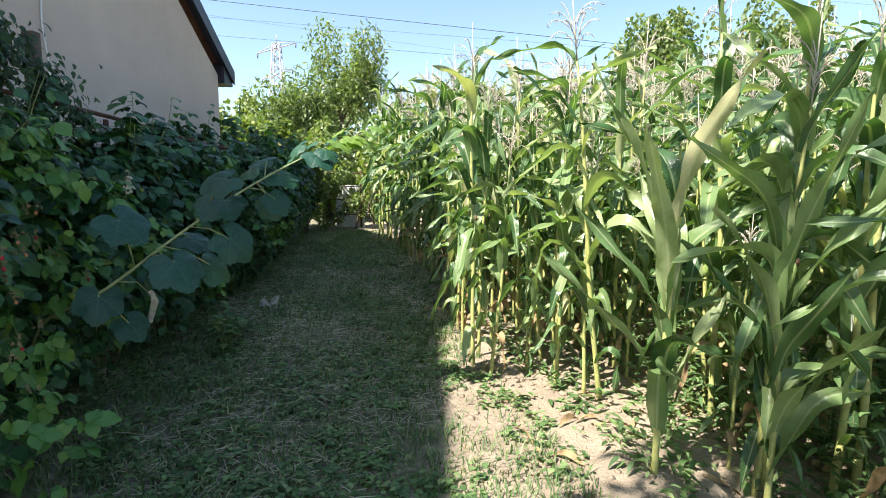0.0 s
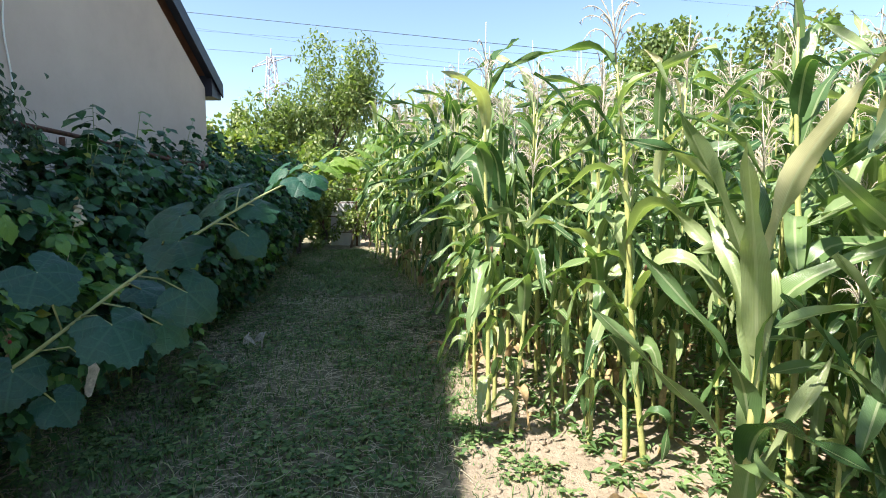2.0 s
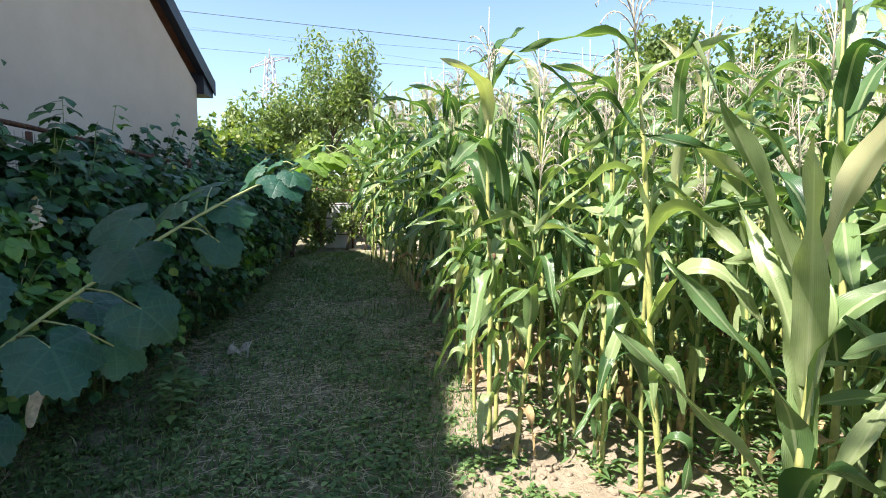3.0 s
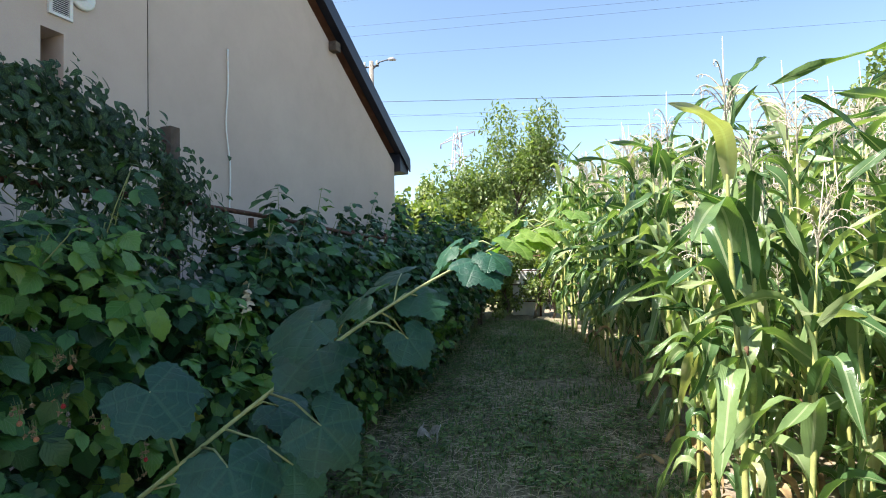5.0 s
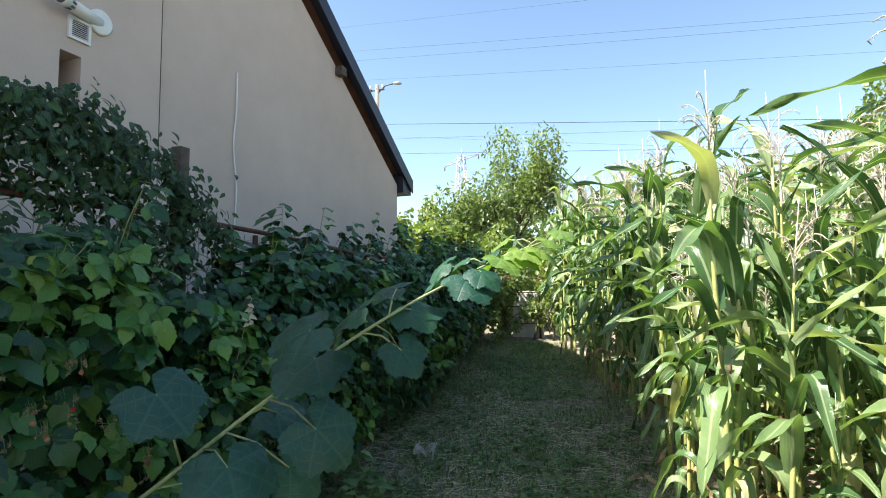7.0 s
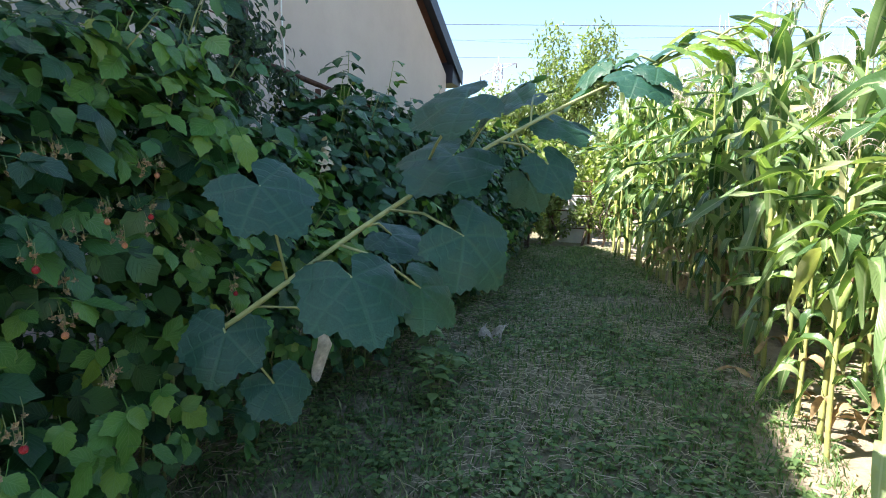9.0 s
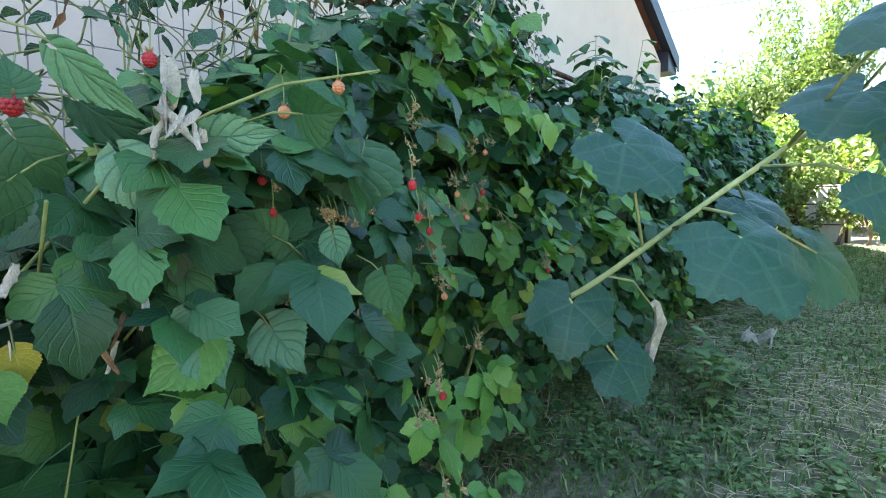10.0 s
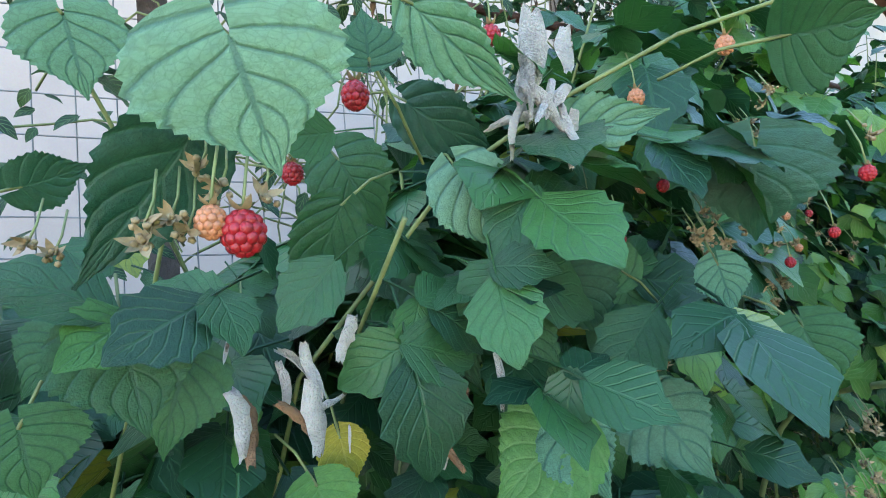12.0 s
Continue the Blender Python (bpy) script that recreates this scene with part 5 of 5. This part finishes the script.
def withered_leaf(at, length, material, tilt=0.0):
    """A dead leaf hanging curled up."""
    LEAF_SEED[0] += 1
    seed = LEAF_SEED[0]
    r = np.random.default_rng(seed)
    v, u = [], []
    wide = length * r.uniform(0.09, 0.19)
    curl = r.uniform(2.2, 4.5)
    for i in range(9):
        s = i / 8
        w = wide * (0.35 + 0.9 * math.sin(math.pi * (0.15 + 0.75 * s)))
        for k in range(7):
            a = curl * (k / 6 - 0.5) * (1 - 0.3 * s)
            rad = w / curl * 2.2
            v.append((rad * math.sin(a) * (1 + r.normal(0, 0.12)) + 0.12 * length * math.sin(s * 3 + seed), -rad * math.cos(a) + rad, -s * length + r.normal(0, length * 0.03)))
            u.append((k / 6, s))
    q = [(i * 7 + k, i * 7 + k + 1, (i + 1) * 7 + k + 1, (i + 1) * 7 + k) for i in range(8) for k in range(6)]
    ob = part("withered_leaf", Geo().add(v, q, None, u), material, SHOOT, "pale dry curled dead leaf" if material == M_DEAD else "brown dry curled dead leaf")
    ob.matrix_basis = Matrix.Translation(at) @ Euler((tilt + r.normal(0, 0.3), r.normal(0, 0.35), r.uniform(-1, 2.5))).to_matrix().to_4x4()


for line, thick in (([(-2.15, 1.25, 0.12), (-2.0, 1.3, 0.7), (-1.85, 1.38, 1.15), (-1.70, 1.5, 1.34), (-1.627, 1.577, 1.397), (-1.549, 1.631, 1.428), (-1.45, 1.70, 1.44)], 0.0035), ([(-2.1, 1.1, 0.11), (-1.95, 1.15, 0.8), (-1.75, 1.25, 1.25), (-1.62, 1.28, 1.40)], 0.003), ([(-2.0, 1.35, 0.12), (-1.86, 1.42, 0.7), (-1.78, 1.5, 1.25)], 0.003)):
    part("cane", tube(line, np.linspace(thick, thick * 0.45, len(line)), 6), M_CANE, SHOOT)
part("stake", tube([(-2.15, 2.0, 0.1), (-2.13, 2.0, 1.15)], 0.018, 8), M_STAKE, SHOOT, "grey weathered wooden stake")
broad_leaf((-1.547, 1.289, 1.372), (-0.088, 0.304, -0.948), (0.960, -0.267, -0.089), 0.071, 0.76, M_HERO)
broad_leaf((-1.595, 1.271, 1.332), (-0.023, -0.512, -0.858), (0.895, 0.426, -0.133), 0.097, 0.35, M_BIG)
broad_leaf((-1.683, 1.206, 1.434), (-0.232, 0.171, -0.958), (0.964, -0.202, -0.171), 0.054, 0.66, M_HERO)
broad_leaf((-1.696, 1.230, 1.228), (0.228, 0.179, -0.957), (0.938, -0.053, 0.343), 0.075, 0.64, M_RASPB)
broad_leaf((-1.733, 1.271, 1.195), (0.166, -0.378, -0.911), (0.842, -0.251, 0.477), 0.072, 0.55, M_RASPB)
broad_leaf((-1.681, 1.496, 1.335), (0.241, 0.368, -0.898), (0.828, -0.542, 0.143), 0.084, 0.46, M_HERO)
broad_leaf((-1.740, 1.404, 1.358), (0.131, 0.458, -0.879), (0.863, -0.505, -0.001), 0.077, 0.52, M_RASPB)
broad_leaf((-1.682, 1.383, 1.308), (-0.127, -0.345, -0.930), (0.994, 0.092, 0.065), 0.100, 0.30, M_RASPB)
broad_leaf((-1.645, 1.561, 1.105), (-0.164, -0.816, -0.554), (0.623, -0.522, 0.583), 0.087, 0.58, M_LIME)
broad_leaf((-1.644, 1.561, 1.103), (0.698, 0.097, -0.709), (0.660, -0.494, 0.566), 0.063, 0.55, M_HERO)
broad_leaf((-1.659, 1.573, 1.097), (-0.657, -0.443, 0.610), (0.724, -0.465, 0.509), 0.075, 0.37, M_HERO)
broad_leaf((-1.585, 1.781, 1.351), (-0.080, -0.038, -0.996), (0.505, -0.850, 0.153), 0.092, 0.74, M_BIG)
broad_leaf((-1.591, 1.416, 1.433), (0.173, 0.663, -0.728), (0.478, -0.761, -0.439), 0.100, 0.28, M_HERO)
broad_leaf((-1.635, 1.581, 1.367), (0.804, 0.594, 0.036), (0.657, -0.690, -0.304), 0.087, 0.34, M_HERO)
broad_leaf((-1.739, 1.388, 1.112), (0.507, 0.059, -0.860), (0.825, -0.248, 0.508), 0.045, 0.51, M_YELLOW)
broad_leaf((-1.741, 1.487, 1.230), (0.289, 0.281, -0.915), (0.694, -0.678, 0.243), 0.108, 0.36, M_RASPB)
broad_leaf((-1.713, 1.636, 1.242), (0.407, 0.273, -0.872), (0.694, -0.652, 0.306), 0.083, 0.56, M_RASPB)
broad_leaf((-1.726, 1.568, 1.201), (0.448, 0.367, -0.816), (0.795, -0.344, 0.500), 0.097, 0.33, M_RASPB)
broad_leaf((-1.696, 1.676, 1.173), (0.807, 0.515, -0.287), (0.599, -0.776, 0.199), 0.081, 0.43, M_RASPB)
broad_leaf((-1.580, 1.823, 1.168), (0.404, -0.102, -0.909), (0.344, -0.866, 0.364), 0.068, 0.61, M_RASPB)
broad_leaf((-1.615, 1.749, 1.237), (0.296, -0.060, -0.953), (0.456, -0.847, 0.273), 0.050, 0.51, M_HERO)
broad_leaf((-1.712, 1.171, 1.169), (0.191, 0.190, -0.963), (0.903, 0.071, 0.423), 0.047, 0.81, M_RASPB)
broad_leaf((-1.631, 1.652, 1.111), (0.704, 0.150, -0.695), (0.506, -0.738, 0.446), 0.077, 0.57, M_HERO)
broad_leaf((-1.584, 1.376, 1.388), (0.383, -0.203, 0.901), (0.971, -0.157, -0.183), 0.029, 0.79, M_HERO)
broad_leaf((-1.446, 1.592, 1.376), (0.897, 0.428, -0.114), (0.236, -0.733, -0.638), 0.044, 0.83, M_RASPB)
broad_leaf((-1.703, 1.459, 1.406), (0.257, 0.749, -0.611), (0.652, -0.690, -0.314), 0.107, 0.30, M_BIG)
broad_leaf((-1.762, 1.169, 1.335), (-0.060, 0.950, 0.306), (0.772, 0.304, -0.559), 0.048, 0.50, M_BIG)
broad_leaf((-1.716, 1.360, 1.085), (0.428, 0.224, -0.876), (0.801, -0.208, 0.562), 0.046, 0.67, M_LIME)
broad_leaf((-1.772, 1.192, 1.219), (0.173, -0.672, -0.720), (0.847, -0.112, 0.519), 0.050, 0.65, M_RASPB)
broad_leaf((-1.687, 1.691, 1.238), (-0.551, -0.583, 0.597), (0.741, -0.567, 0.361), 0.070, 0.46, M_RASPB)
raspberry((-1.562, 1.293, 1.276), 0.0118, M_BERRY)
raspberry((-1.631, 1.383, 1.380), 0.0105, M_BERRY)
raspberry((-1.677, 1.346, 1.332), 0.0085, M_BERRY)
raspberry((-1.740, 1.796, 1.341), 0.0085, M_PALE)
raspberry((-1.721, 1.812, 1.339), 0.0080, M_BERRY)
raspberry((-1.747, 1.710, 1.323), 0.0075, M_BERRY)
raspberry((-1.697, 1.602, 1.309), 0.0080, M_BERRY)
raspberry((-1.648, 1.517, 1.453), 0.0090, M_BERRY)
raspberry((-1.570, 1.277, 1.395), 0.0075, M_BERRY)
raspberry((-1.576, 1.734, 1.445), 0.0090, M_PALE)
raspberry((-1.649, 1.693, 1.415), 0.0090, M_PALE)
raspberry((-1.563, 1.278, 1.282), 0.0085, M_PALE)
raspberry((-1.685, 1.692, 1.272), 0.0060, M_BERRY)
raspberry((-1.504, 1.805, 1.310), 0.0070, M_BERRY)
raspberry((-1.573, 1.887, 1.263), 0.0060, M_BERRY)
sepal_star((-1.564, 1.249, 1.282))
sepal_star((-1.565, 1.248, 1.273))
sepal_star((-1.569, 1.260, 1.285))
sepal_star((-1.565, 1.267, 1.278))
sepal_star((-1.558, 1.303, 1.295))
sepal_star((-1.579, 1.275, 1.312))
sepal_star((-1.570, 1.284, 1.301))
sepal_star((-1.669, 1.186, 1.284))
sepal_star((-1.672, 1.198, 1.277))
sepal_star((-1.743, 1.310, 1.226))
sepal_star((-1.741, 1.375, 1.229))
sepal_star((-1.645, 1.690, 1.143))
sepal_star((-1.730, 1.728, 1.311))
sepal_star((-1.498, 1.803, 1.341))
sepal_star((-1.768, 1.481, 1.151))
withered_leaf((-1.672, 1.325, 1.204), 0.050, M_DEAD)
withered_leaf((-1.668, 1.348, 1.206), 0.041, M_DEAD)
withered_leaf((-1.662, 1.355, 1.177), 0.054, M_DEAD)
withered_leaf((-1.667, 1.324, 1.168), 0.041, M_DEADB)
withered_leaf((-1.673, 1.289, 1.178), 0.050, M_DEAD)
withered_leaf((-1.669, 1.379, 1.223), 0.036, M_DEAD)
withered_leaf((-1.659, 1.371, 1.144), 0.023, M_DEAD)
withered_leaf((-1.648, 1.493, 1.180), 0.045, M_DEAD)
withered_leaf((-1.678, 1.295, 1.229), 0.036, M_DEAD)
withered_leaf((-1.583, 1.513, 1.444), 0.068, M_DEAD)
withered_leaf((-1.600, 1.512, 1.416), 0.054, M_DEAD)
withered_leaf((-1.597, 1.528, 1.394), 0.045, M_DEAD)
withered_leaf((-1.596, 1.539, 1.376), 0.041, M_DEAD)
withered_leaf((-1.612, 1.518, 1.377), 0.045, M_DEAD)
withered_leaf((-1.576, 1.542, 1.433), 0.036, M_DEAD)
withered_leaf((-1.680, 1.483, 1.154), 0.045, M_DEADB)
withered_leaf((-1.711, 1.436, 1.202), 0.036, M_DEAD)
for at, size, tilt in (((-1.60, 1.50, 1.385), 0.05, 1.2), ((-1.595, 1.53, 1.372), 0.055, 1.4), ((-1.59, 1.545, 1.392), 0.04, -1.1), ((-1.605, 1.52, 1.405), 0.045, 0.8), ((-1.585, 1.555, 1.37), 0.05, 0.3)):
    withered_leaf(at, size, M_DEAD, tilt)
for at, size, tilt in (((-1.70, 1.33, 1.19), 0.05, 0.5), ((-1.69, 1.30, 1.17), 0.06, -0.4), ((-1.70, 1.38, 1.16), 0.05, 0.2), ((-1.70, 1.24, 1.2), 0.05, 0.9), ((-1.70, 1.46, 1.12), 0.06, 0.1), ((-1.71, 1.49, 1.11), 0.05, -0.3)):
    withered_leaf(at, size * 0.8, M_DEADB if size == 0.06 else M_DEAD, tilt)
# Spent flower heads and a few berries over the hedge's face.
heads = np.random.default_rng(88)
for _ in range(26):
    y, h = heads.uniform(1.62, 2.7), heads.uniform(0.55, 1.35)
    spot = np.array((hedge_front(y, h) + 0.03, y, h + rise(y)))
    if y < 1.85:
        spot[0] = min(spot[0], -1.64)
    for _ in range(int(heads.integers(3, 7))):
        sepal_star(tuple(spot + heads.normal(0, 0.014, 3)))
    if heads.uniform() < 0.4:
        raspberry(tuple(spot + (0.01, 0.0, -0.025)), 0.0075, M_BERRY if heads.uniform() < 0.6 else M_PALE)
